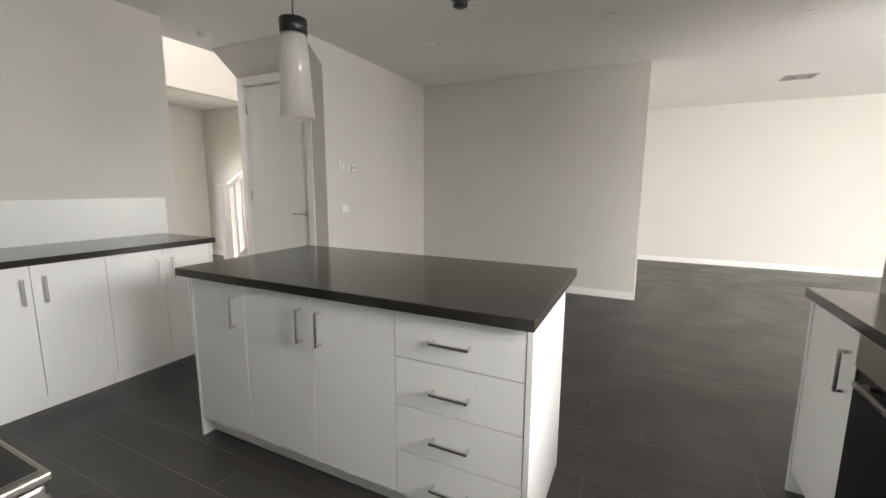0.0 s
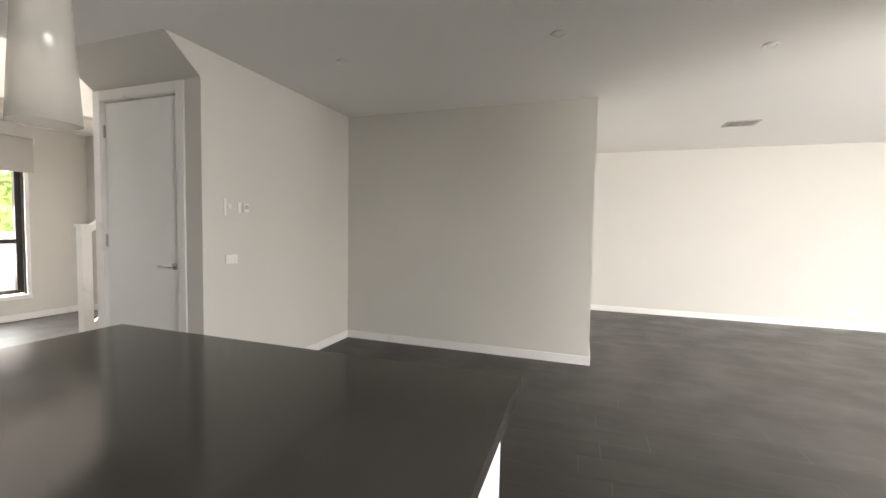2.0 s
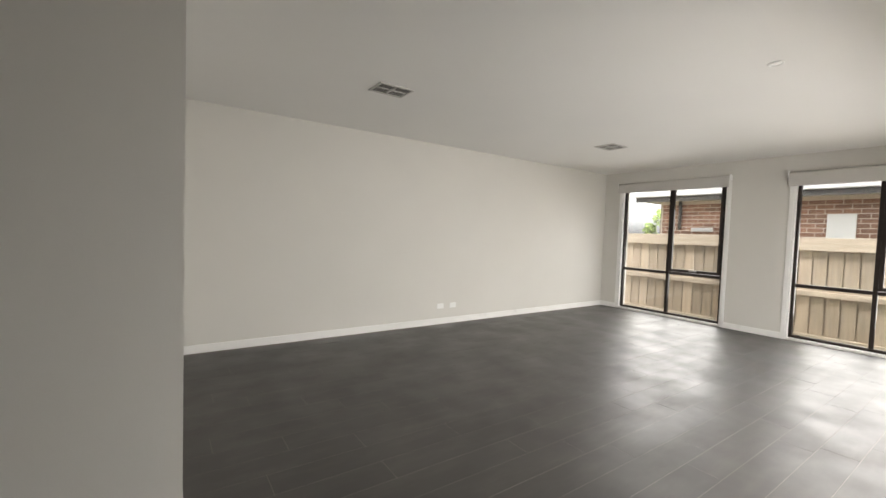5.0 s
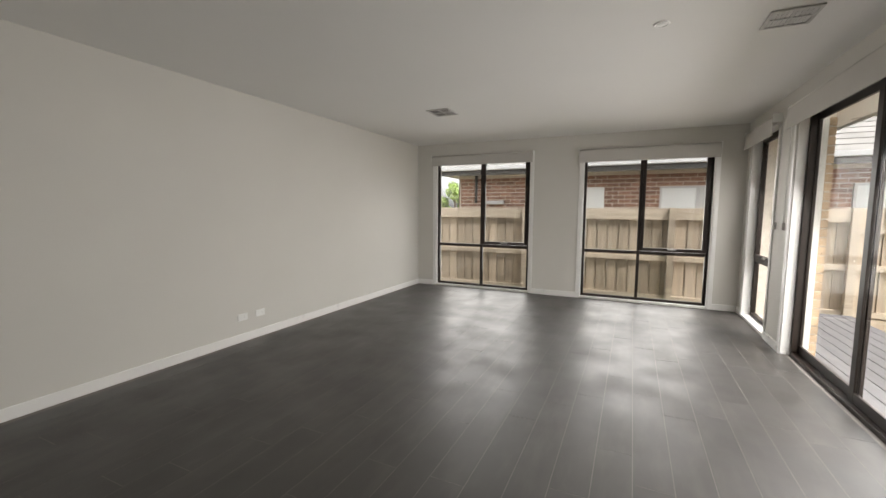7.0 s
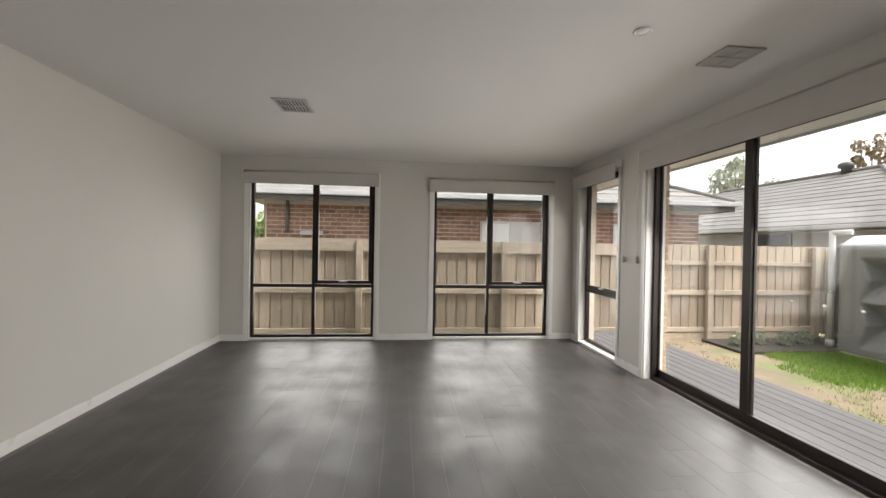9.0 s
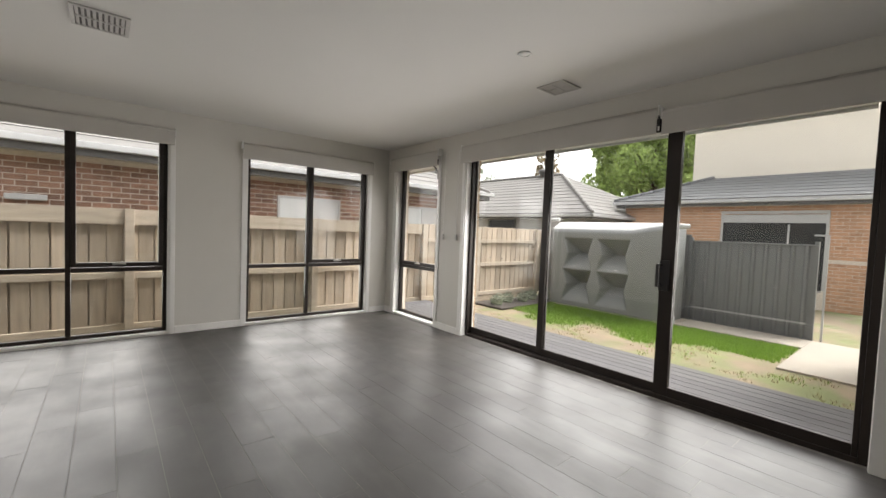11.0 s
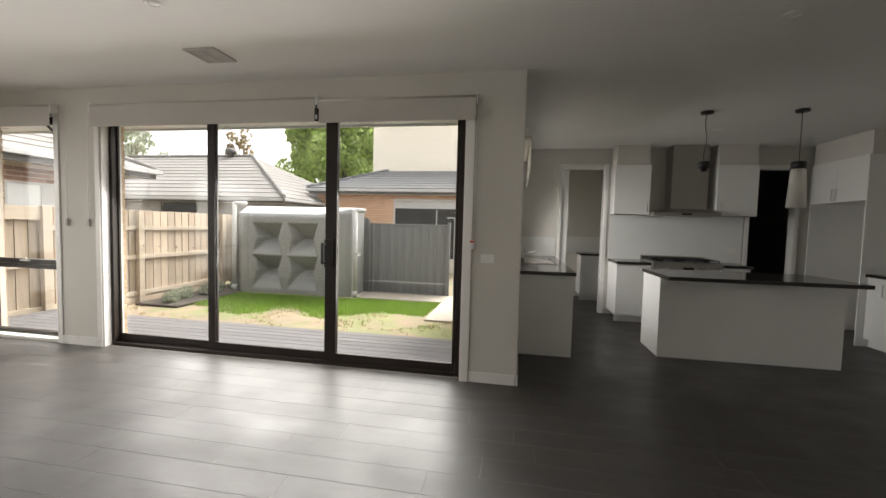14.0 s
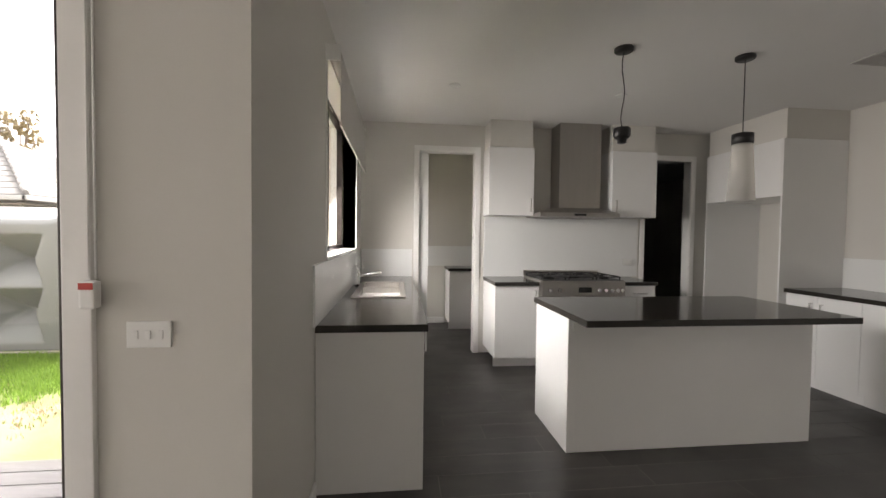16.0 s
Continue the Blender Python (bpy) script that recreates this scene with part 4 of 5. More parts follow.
# east bench with sink and dishwasher, fronts towards -x
cabinet("base_cabinet", "y", 1.01, -1, 2.70, 3.095, 0.555, 0.10, ZT, [(2.70, 3.095, 0.10, ZT, 2.74, 0.70, True)], "white single door base cabinet at the sink bench's end")
cabinet("base_cabinet", "y", 1.01, -1, 1.20, 2.095, 0.555, 0.10, ZT, [(1.20, 1.648, 0.10, ZT, 1.605, 0.72, True), (1.648, 2.095, 0.10, ZT, 1.69, 0.72, True)], "white double door cabinet below the sink")
cabinet("base_cabinet", "y", 1.01, -1, 0.60, 1.20, 0.555, 0.10, ZT, [(0.60, 1.20, 0.10, ZT, 1.15, 0.72, True)], "white single door cabinet in the bench corner")
solid("sink_end_panel", boxes((1.005, 1.568, 3.096, 3.114, 0.001, ZT), bevel=0.001), LAM, "white laminate end panel of the sink bench", "panel", "thing")
dw = thing("dishwasher", (1.3, 2.4, 0), "black and steel dishwasher built in below the bench", "dishwasher")
part("body", boxes((1.03, 1.56, 2.10, 2.695, 0.10, 0.855)), BLACK, dw)
part("door", boxes((1.004, 1.029, 2.104, 2.691, 0.12, 0.735), bevel=0.004), BLKGLASS, dw, "black door")
part("control_panel", boxes((1.0, 1.029, 2.104, 2.691, 0.74, 0.855), bevel=0.004), STEEL, dw, "steel control panel")
part("plinth", boxes((1.07, 1.09, 2.104, 2.691, 0.002, 0.098)), BLACK, dw, "black plinth")
part("handle", boxes((0.972, 0.984, 2.18, 2.62, 0.70, 0.716), (0.984, 1.0035, 2.2, 2.215, 0.70, 0.716), (0.984, 1.0035, 2.585, 2.60, 0.70, 0.716), bevel=0.003), STEEL, dw, "steel bar handle")
# worktop in four strips round the sink cut-out
solid("sink_worktop", boxes((0.985, 1.568, 2.155, 3.13, 0.861, 0.90), (0.985, 1.568, 0.585, 1.235, 0.861, 0.90), (0.985, 1.105, 1.235, 2.155, 0.861, 0.90), (1.475, 1.568, 1.235, 2.155, 0.861, 0.90)), STONE, "dark stone bench top round the sink", "worktop", "thing")
sk = thing("sink", (1.29, 1.7, 0.9), "stainless steel sink with two bowls and a drainer", "sink")
part("rim", boxes((1.085, 1.125, 1.20, 2.22, 0.9005, 0.908), (1.455, 1.495, 1.20, 2.22, 0.9005, 0.908), (1.125, 1.455, 1.20, 1.255, 0.9005, 0.908), (1.125, 1.455, 2.135, 2.22, 0.9005, 0.908), (1.125, 1.455, 1.60, 1.64, 0.9005, 0.908), bevel=0.003), STEEL, sk)
for y0, y1 in ((1.255, 1.60), (1.64, 2.135)):
    part("bowl", boxes((1.126, 1.454, y0 + 0.001, y1 - 0.001, 0.735, 0.74), (1.126, 1.13, y0 + 0.001, y1 - 0.001, 0.7405, 0.90), (1.45, 1.454, y0 + 0.001, y1 - 0.001, 0.7405, 0.90), (1.1305, 1.4495, y0 + 0.001, y0 + 0.005, 0.7405, 0.90), (1.1305, 1.4495, y1 - 0.005, y1 - 0.001, 0.7405, 0.90)), STEEL, sk, "deep steel bowl")
    part("drain", lathe([(0.04, 0.0), (0.038, 0.003), (0.0, 0.002)], (1.29, (y0 + y1) / 2, 0.7405), 18), CHROME, sk, "chrome drain")
tp = thing("tap", (1.515, 1.45, 0.9), "chrome mixer tap beside the sink", "tap")
part("base", lathe([(0.026, 0.0005), (0.026, 0.02), (0.02, 0.03), (0.02, 0.115), (0.017, 0.12), (0.0, 0.12)], (1.515, 1.45, 0.9)), CHROME, tp)
part("spout", rods(((1.51, 1.45, 0.985), (1.30, 1.45, 1.03), 0.011, 0.010), ((1.302, 1.45, 1.03), (1.302, 1.45, 1.005), 0.011)), CHROME, tp, "straight chrome spout")
part("lever", rods(((1.515, 1.45, 1.02), (1.515, 1.45, 1.045), 0.018), ((1.515, 1.45, 1.04), (1.53, 1.40, 1.085), 0.005)), CHROME, tp, "chrome lever")
solid("splashback_east", boxes((1.558, 1.5695, 0.595, 3.18, 0.9005, 1.213), bevel=0.001), SPLASH, "white glass splashback under the sink window", "splashback")
solid("splashback_corner", boxes((0.985, 1.557, 0.5805, 0.592, 0.9005, 1.213), bevel=0.001), SPLASH, "white glass splashback beside the laundry door", "splashback")

# laundry
cabinet("laundry_cabinet", "x", -0.58, 1, -0.3, 0.40, 0.50, 0.10, ZT, [(-0.3, 0.05, 0.10, ZT, None, 0, True), (0.05, 0.40, 0.10, ZT, None, 0, True)], "white laundry base cabinet", group="laundry cabinets")
solid("laundry_worktop", boxes((-0.3, 0.415, -1.095, -0.56, 0.861, 0.90), bevel=0.003), STONE, "dark laundry bench top", "worktop", "thing")
solid("splashback_laundry", boxes((-0.3, 1.56, -1.0985, -1.09, 0.9005, 1.21), bevel=0.001), SPLASH, "white laundry splashback", "splashback")
solid("laundry_sliding_door", boxes((0.80, 0.90, 0.50, 0.535, 0.01, 2.33), bevel=0.003), DOORP, "edge of a white sliding laundry door", "door", "structure")
# added door, out of view, so that daylight reaches the laundry
ld = thing("door_3", (1.7, -0.5, 0), "unseen glazed laundry door, added to let daylight in", "door", kind="structure")
part("door_frame", boxes((1.68, 1.72, -0.95, -0.87, 0.0, 2.1), (1.68, 1.72, -0.13, -0.05, 0.0, 2.1), (1.68, 1.72, -0.87, -0.13, 0.0, 0.1), (1.68, 1.72, -0.87, -0.13, 2.02, 2.1)), BRONZE, ld)
part("pane", boxes((1.697, 1.703, -0.87, -0.13, 0.1, 2.02)), GLASS, ld, "clear glass pane")


# ---- outdoors ----
GZ = -0.30
solid("ground", boxes((-400, 400, -400, 400, GZ - 0.4, GZ)), DIRT, "sandy soil with thin patches of grass", "ground")
solid("concrete_path", boxes((1.9, 3.14, -1.75, 0.72, GZ, GZ + 0.03), (3.14, 5.05, -1.75, -0.95, GZ, GZ + 0.03), bevel=0.008), CONC, "pale concrete path by the gate", "path")
solid("garden_bed", boxes((7.75, 8.68, -1.4, 1.05, GZ, GZ + 0.05), bevel=0.02), MULCH, "dark mulched garden bed along the fence", "garden bed")

dk = thing("deck", (5.2, 3.0, GZ), "weathered grey timber deck outside the glass door", "deck", kind="structure")
part("joists", boxes(*[(x, x + 0.05, 2.46, 3.68, GZ + 0.001, -0.125) for x in (1.9, 3.0, 4.1, 5.2, 6.3, 7.4, 8.5)], (1.85, 8.65, 2.42, 2.455, GZ + 0.001, -0.125)), DECK, dk, "timber joists and edge board")
me = mesh_of("deck_board", boxes((-3.4, 3.4, -0.066, 0.066, -0.024, 0), bevel=0.004), DECK)
for k in range(9):
    piece("deck_board", me, dk, (0.05, 2.49 + 0.14 * k - 3.0, -0.10 - GZ))
solid("ground_sill", boxes((1.82, 7.94, 3.69, 3.8, GZ, -0.06)), MORTAR, "concrete slab edge below the wall", "slab edge")


def tufts(name, material, count, where, label, tall):
    """Short grass: many narrow bent blades in one mesh."""
    rng = random.Random(name)
    verts, faces = [], []
    for _ in range(count):
        p = where(rng)
        if not p:
            continue
        x, y = p
        for _ in range(5):
            a, h = rng.uniform(0, 6.283), rng.uniform(0.5, 1.0) * tall
            px, py = x + rng.gauss(0, 0.03), y + rng.gauss(0, 0.03)
            w, lean = 0.007, rng.uniform(0.1, 0.7) * h
            c, s = math.cos(a), math.sin(a)
            n = len(verts)
            verts += [(px - s * w, py + c * w, GZ - 0.01), (px + s * w, py - c * w, GZ - 0.01), (px + c * lean, py + s * lean, GZ + h)]
            faces.append((n, n + 1, n + 2))
    me = bpy.data.meshes.new(name)
    me.from_pydata(verts, [], faces)
    me.materials.append(material)
    return tagged(new(name, me), label, "grass", kind="stuff")


def lush(rng):
    x, y = rng.uniform(3.2, 8.5), rng.uniform(-1.0, 2.4)
    n = noise.noise((x * 0.9, y * 1.3, 3.7))
    near = (0.75 - y) * 1.5 + (x - 6.5) * 0.12
    if x < 5.1 and y < -0.85 or x > 7.75 and y < 1.05 or x < 3.2 and y < 0.75:
        return None
    return (x, y) if near + n * 1.1 > rng.uniform(-0.25, 0.35) else None


def sparse(rng):
    x, y = rng.uniform(2.0, 8.6), rng.uniform(0.3, 2.42)
    if x < 3.2 and y < 0.75:
        return None
    return (x, y) if noise.noise((x * 1.3, y * 1.3, 9.1)) > rng.uniform(-0.1, 0.5) else None


tufts("lawn", GRASS, 22000, lush, "bright green lawn in front of the water tank", 0.07)
tufts("thin_grass", DRY, 1300, sparse, "thin dry grass on sandy soil", 0.05)
tufts("thin_green_grass", GRASS, 700, sparse, "sparse green tufts on sandy soil", 0.04)


def foliage(name, spots, count, size, material):
    """A mesh of small leaves scattered in clumps; spots are (centre, radius)."""
    rng = random.Random(name + str(count))
    verts, faces = [], []
    for _ in range(count):
        c, r = rng.choice(spots)
        d = Vector((rng.gauss(0, 1), rng.gauss(0, 1), rng.gauss(0, 0.8))).normalized() * r * rng.uniform(0.35, 1.0) ** 0.5
        p = Vector(c) + d
        u = Vector((rng.gauss(0, 1), rng.gauss(0, 1), rng.gauss(0, 1))).normalized()
        w = u.orthogonal().normalized()
        s = size * rng.uniform(0.6, 1.3)
        n = len(verts)
        verts += [tuple(p + u * s), tuple(p + w * s * 0.45), tuple(p - u * s), tuple(p - w * s * 0.45)]
        faces.append((n, n + 1, n + 2, n + 3))
    me = bpy.data.meshes.new(name)
    me.from_pydata(verts, [], faces)
    me.materials.append(material)
    return me


def tree(at, height, spread, clumps, leaves, size, leaf_mat, label, seed, low=0.3):
    rng = random.Random(seed)
    t = thing("tree", at, label, "tree")
    base = Vector(at)
    bm = bmesh.new()
    fork = base + Vector((0, 0, height * 0.42))
    rod(bm, base, fork, height * 0.032, height * 0.02, 10)
    spots = []
    for k in range(clumps):
        a = 2.4 * k + rng.uniform(-0.4, 0.4)
        h = low + (1 - low) * (k + rng.uniform(0.2, 0.8)) / clumps
        wide = spread * math.sqrt(max(0.05, 1 - ((h - 0.55) / 0.55) ** 2)) * rng.uniform(0.45, 1.0)
        tip = base + Vector((math.cos(a) * wide, math.sin(a) * wide, height * h))
        rod(bm, fork if h > 0.5 else base + Vector((0, 0, height * 0.3)), tip, height * 0.011, height * 0.003, 6)
        spots.append((tip, spread * rng.uniform(0.24, 0.4)))
    part("trunk", bm, BARK, t)
    me = foliage("crown", spots, leaves, size, leaf_mat)
    me.transform(Matrix.Translation(-base))
    cr = new("crown", me)
    cr.parent = t
    cr["label"] = "dense leaf clumps with gaps"
    return t


tree((12.6, -16.5, GZ), 9.6, 3.1, 60, 26000, 0.16, LEAF, "tall leafy green tree behind the neighbouring houses", 3, 0.25)
tree((35.0, -23, GZ), 9.6, 2.6, 16, 1800, 0.2, LEAF3, "thin tree far behind the roofs, haze put into its leaf colour", 5, 0.5)
tree((24.3, -22.5, GZ), 8.8, 1.3, 13, 900, 0.15, LEAF2, "small sparse brown tree behind a roof ridge", 8, 0.6)
tree((13.0, 10.6, GZ), 2.55, 0.62, 20, 2600, 0.07, LEAF, "yellow green bush beside the neighbour's house", 12, 0.2)
tree((-13.5, 8.6, GZ), 4.6, 1.9, 22, 5000, 0.12, LEAF, "green garden tree outside the hall window", 14, 0.25)
for k in range(5):
    x, y = 8.2 + 0.1 * (k % 2), -1.1 + 0.45 * k
    t = thing("shrub", (x, y, GZ + 0.05), "low grey green shrub in the garden bed", "shrub", "garden bed shrubs")
    me = foliage("leaves", [((x, y, GZ + 0.14), 0.16), ((x - 0.08, y + 0.1, GZ + 0.12), 0.12)], 260, 0.035, LEAF3)
    me.transform(Matrix.Translation(-t.location))
    lv = new("leaves", me)
    lv.parent = t

# timber fence along the east boundary
fn = thing("fence", (8.78, 4.0, GZ), "weathered timber paling fence along the boundary", "fence", kind="structure")
FX = 8.78
pal = mesh_of("paling", boxes((0, 0.016, -0.0815, 0.0815, 0, 1.60), bevel=0.005), FENCE)
pal2 = mesh_of("paling", boxes((0, 0.016, -0.0815, 0.0815, 0, 1.70), bevel=0.005), FENCE)
rng = random.Random(5)
y = -1.75
while y < 12.5:
    front, back = (pal, pal) if y > 2.44 else (pal2, pal2)
    piece("paling", front, fn, (0.045, y - 4.0, 0.1 + rng.uniform(-0.008, 0.008)))
    piece("paling", back, fn, (0.07 + rng.uniform(0, 0.01), y + 0.089 - 4.0, 0.1 + rng.uniform(-0.008, 0.008)))
    y += 0.178 + rng.uniform(-0.008, 0.008)
posts = (12.3, 9.86, 7.38, 4.82, 2.44, 0.84, -1.40)
for a, b in zip(posts[1:], posts):
    m, h = (a + b) / 2, (b - a) / 2 - 0.002
    for z0, z1, out in ((0.86, 0.945, 0.0), (0.16, 0.245, 0.0)) + (((1.585, 1.79, -0.012),) if b > 2.5 else ((1.42, 1.50, 0.0),)):
        me = mesh_of("rail", boxes((out, 0.043, -h, h, z0, z1), bevel=0.004), RAIL)
        piece("rail", me, fn, (0, m - 4.0, 0))
    me = mesh_of("plinth_board", boxes((0.01, 0.04, -h, h, 0.005, 0.14), bevel=0.003), FENCE)
    piece("plinth_board", me, fn, (0, m - 4.0, 0))
post = mesh_of("post", boxes((-0.045, 0.04, -0.052, 0.052, 0, 1.80), bevel=0.006), RAIL)
for y in posts:
    piece("post", post, fn, (-0.012, y - 4.0, 0))

# slimline water tank
tk = thing("water_tank", (6.55, -1.2, GZ), "grey slimline plastic rainwater tank with moulded dimples", "water tank")
NX, NZ = 110, 84
X0, X1, Z0, Z1, FY = 5.16, 7.92, GZ + 0.04, 1.53, -0.80


def tank_top(x):
    """The front's top edge: level over the pits, rising to full height at the plain end."""
    return Z1 + 0.13 * max(0.0, min(1.0, (5.9 - x) / 0.7))


def dent(x, v):
    """How far the moulded front goes in: two columns of two pits, each with an overhang above a rounded pillow."""
    g = 0.0
    z = Z0 + (Z1 - Z0) * v
    for cx in (7.15, 6.29):
        for top, deep, low in ((1.33, 0.97, 0.60), (0.60, 0.24, -0.16)):
            if low < z < top:
                s = (top - z) / (top - deep) if z > deep else (z - low) / (deep - low)
                p = s if z > deep else 0.4 * s + 0.6 - 0.6 * math.sqrt(max(0.0, 1 - s * s))
                side = (0.37 - 0.11 * s - abs(x - cx)) / 0.15
                g = max(g, min(p, max(0.0, side)))
    edge = min(x - X0, X1 - x, 0.12) / 0.12
    top = min(1 - v, 0.05) / 0.05
    return 0.46 * g + 0.10 * (1 - math.sin(edge * math.pi / 2)) + 0.05 * (1 - math.sin(top * math.pi / 2))


bm = bmesh.new()
grid = []
for j in range(NZ + 1):
    v = j / NZ
    row = []
    for i in range(NX + 1):
        x = X0 + (X1 - X0) * i / NX
        row.append(bm.verts.new((x, FY - dent(x, v), Z0 + (tank_top(x) - Z0) * v)))
    grid.append(row)
back = [[bm.verts.new((X0 + (X1 - X0) * i / NX, -1.6, z)) for i in range(NX + 1)] for z in (Z0, 1.68)]
for j in range(NZ):
    for i in range(NX):
        f = bm.faces.new((grid[j][i], grid[j][i + 1], grid[j + 1][i + 1], grid[j + 1][i]))
        f.smooth = True
for i in range(NX):
    bm.faces.new((grid[NZ][i], grid[NZ][i + 1], back[1][i + 1], back[1][i]))
    bm.faces.new((grid[0][i + 1], grid[0][i], back[0][i], back[0][i + 1]))
    bm.faces.new((back[0][i + 1], back[0][i], back[1][i], back[1][i + 1]))
for i in (0, NX):
    bm.faces.new([grid[j][i] for j in range(NZ + 1)] + [back[1][i], back[0][i]])
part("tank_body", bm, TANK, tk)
bm = bmesh.new()
strips = []
for i in range(31):
    x = X0 + 0.02 + (X1 - X0 - 0.04) * i / 30
    t = tank_top(x)
    strips.append([bm.verts.new((x, y, z)) for y, z in ((-0.86, t + 0.002), (-0.88, t + 0.03), (-0.94, t + 0.045), (-1.15, max(1.70, t + 0.05)), (-1.52, 1.72), (-1.6, 1.70), (-1.6, 1.682))])
for a, b in zip(strips, strips[1:]):
    for k in range(7):
        f = bm.faces.new((a[k], b[k], b[(k + 1) % 7], a[(k + 1) % 7]))
        f.smooth = 0 < k < 5
bm.faces.new(strips[0])
bm.faces.new(strips[-1][::-1])
# sky light on the lid is put into its colour, paler than the body
part("tank_lid", bm, TANKTOP, tk, "rounded tank top, paled for the sky's light on it")
part("tank_seam", boxes((5.62, 5.82, -0.8, -0.795, 0.52, 0.535), (5.62, 5.82, -0.8, -0.795, 0.42, 0.435)), TANK, tk, "moulded ridges")
part("base_slab", boxes((5.05, 8.05, -1.68, -0.72, GZ + 0.001, GZ + 0.039), bevel=0.006), CONC, tk, "pale concrete slab")
for x, top in ((8.02, 1.78), (5.07, 1.66)):
    p = thing("round_upright", (x, -0.86, GZ), "grey plastic pipe at the end of the water tank", "pipe", "tank pipes")
    part("pipe", rods(((x, -0.86, GZ + 0.04), (x, -0.86, top), 0.047, 0.047, 16)), PIPE, p)
    part("elbow", rods(((x, -0.86, top - 0.03), (x - 0.25 if x > 6 else x - 0.2, -0.95, top - 0.02), 0.047, 0.047, 16)), PIPE, p, "bent pipe end")
    part("collar", rods(((x, -0.86, GZ + 0.04), (x, -0.86, GZ + 0.18), 0.06, 0.06, 16)), PIPE, p, "pipe collar")
    part("strap", rods(((x, -0.86, 0.7), (x, -0.86, 0.74), 0.053, 0.053, 16)), STEEL, p, "metal strap")

# grey steel gate and back fence
gt = thing("metal_fence", (5.5, -1.85, GZ), "grey ribbed sheet steel fence with a gate", "fence", kind="structure")
for x0, x1, top in ((3.2, 5.12, 1.38), (5.14, 8.9, 1.50)):
    n = int((x1 - x0) / 0.19)
    for k in range(n):
        a, b = x0 + (x1 - x0) * k / n, x0 + (x1 - x0) * (k + 1) / n
        w = b - a
        bm = prism([(a, -1.85), (a + 0.3 * w, -1.85), (a + 0.42 * w, -1.822), (a + 0.62 * w, -1.822), (a + 0.74 * w, -1.85), (b, -1.85), (b, -1.86), (a, -1.86)], "z", GZ + 0.03, top - 0.03)
        part("sheet", bm, METAL, gt)
    part("top_rail", boxes((x0, x1, -1.875, -1.815, top - 0.03, top), bevel=0.004), METAL, gt, "grey top rail")
    part("bottom_rail", boxes((x0, x1, -1.875, -1.815, GZ + 0.005, GZ + 0.03)), METAL, gt, "grey bottom rail")
for x in (3.17, 5.13):
    part("post", boxes((x - 0.03, x + 0.03, -1.88, -1.81, GZ, 1.44), bevel=0.004), METAL, gt, "grey steel post")
part("gate_bar", boxes((3.25, 5.08, -1.812, -1.795, -0.02, 0.01)), GUTTER, gt, "thin pale cross bar")
part("gate_bar", boxes((3.02, 3.05, -1.86, -1.83, GZ, 1.56), (3.02, 3.22, -1.86, -1.83, 1.53, 1.56)), GUTTER, gt, "pale steel hoop")


def brick_field(parent, axis, fixed, a, b, z0, z1, material, size, joined, skip=(), lift=0.0):
    """Bricks in stretcher bond on a wall. Each one is a piece, or, if joined, they make one mesh. skip: openings (u0, u1, z0, z1)."""
    bl, bh = size
    course, pitch = bh + 0.012, bl + 0.012
    d = 0.012
    root = parent.location
    shared = mesh_of("brick", boxes((-d, d, -bl / 2, bl / 2, 0, bh) if axis == "y" else (-bl / 2, bl / 2, -d, d, 0, bh), bevel=0.003), material) if not joined else None
    bm = bmesh.new() if joined else None
    j, z = 0, z0
    while z + bh <= z1 + 1e-6:
        u0 = a
        u1 = a + (pitch / 2 - 0.012 if j % 2 else bl)
        while u1 - u0 > 0.04:
            whole = abs(u1 - u0 - bl) < 1e-4
            if not any(u1 > s[0] and u0 < s[1] and z + bh > s[2] and z < s[3] for s in skip):
                if joined:
                    box(bm, *((fixed - d, fixed + d, u0, u1, z, z + bh) if axis == "y" else (u0, u1, fixed - d, fixed + d, z, z + bh)))
                else:
                    h = (u1 - u0) / 2
                    me = shared if whole else mesh_of("brick", boxes((-d, d, -h, h, 0, bh) if axis == "y" else (-h, h, -d, d, 0, bh)), material)
                    piece("brick", me, parent, Vector((fixed, u0 + h, z) if axis == "y" else (u0 + h, fixed, z)) - root)
            u0 = u1 + 0.012
            u1 = min(u0 + bl, b)
        z += course
        j += 1
    if joined:
        ob = part("bricks", bm, material, parent, "far brick courses")
        ob["kind"] = "stuff"


def roof_face(bm, eave_a, eave_b, ridge_a, ridge_b, course=0.32, thick=0.02):
    """One tiled slope as overlapping courses between its eave and its ridge."""
    ea, eb, ra, rb = (Vector(p) for p in (eave_a, eave_b, ridge_a, ridge_b))
    up = ((ra + rb) / 2 - (ea + eb) / 2)
    n = max(3, int(up.length / course))
    nrm = (eb - ea).cross(up).normalized()
    if nrm.z < 0:
        nrm = -nrm
    for k in range(n):
        s, t = k / n, min(1.0, (k + 1.12) / n)
        p, q = ea.lerp(ra, s), eb.lerp(rb, s)
        r, w = eb.lerp(rb, t), ea.lerp(ra, t)
        v = [bm.verts.new(c) for c in (p + nrm * thick, q + nrm * thick, r + nrm * 0.004, w + nrm * 0.004, p - nrm * 0.01, q - nrm * 0.01, r - nrm * 0.02, w - nrm * 0.02)]
        for f in ((0, 1, 2, 3), (7, 6, 5, 4), (0, 4, 5, 1), (1, 5, 6, 2), (2, 6, 7, 3), (3, 7, 4, 0)):
            bm.faces.new([v[i] for i in f])


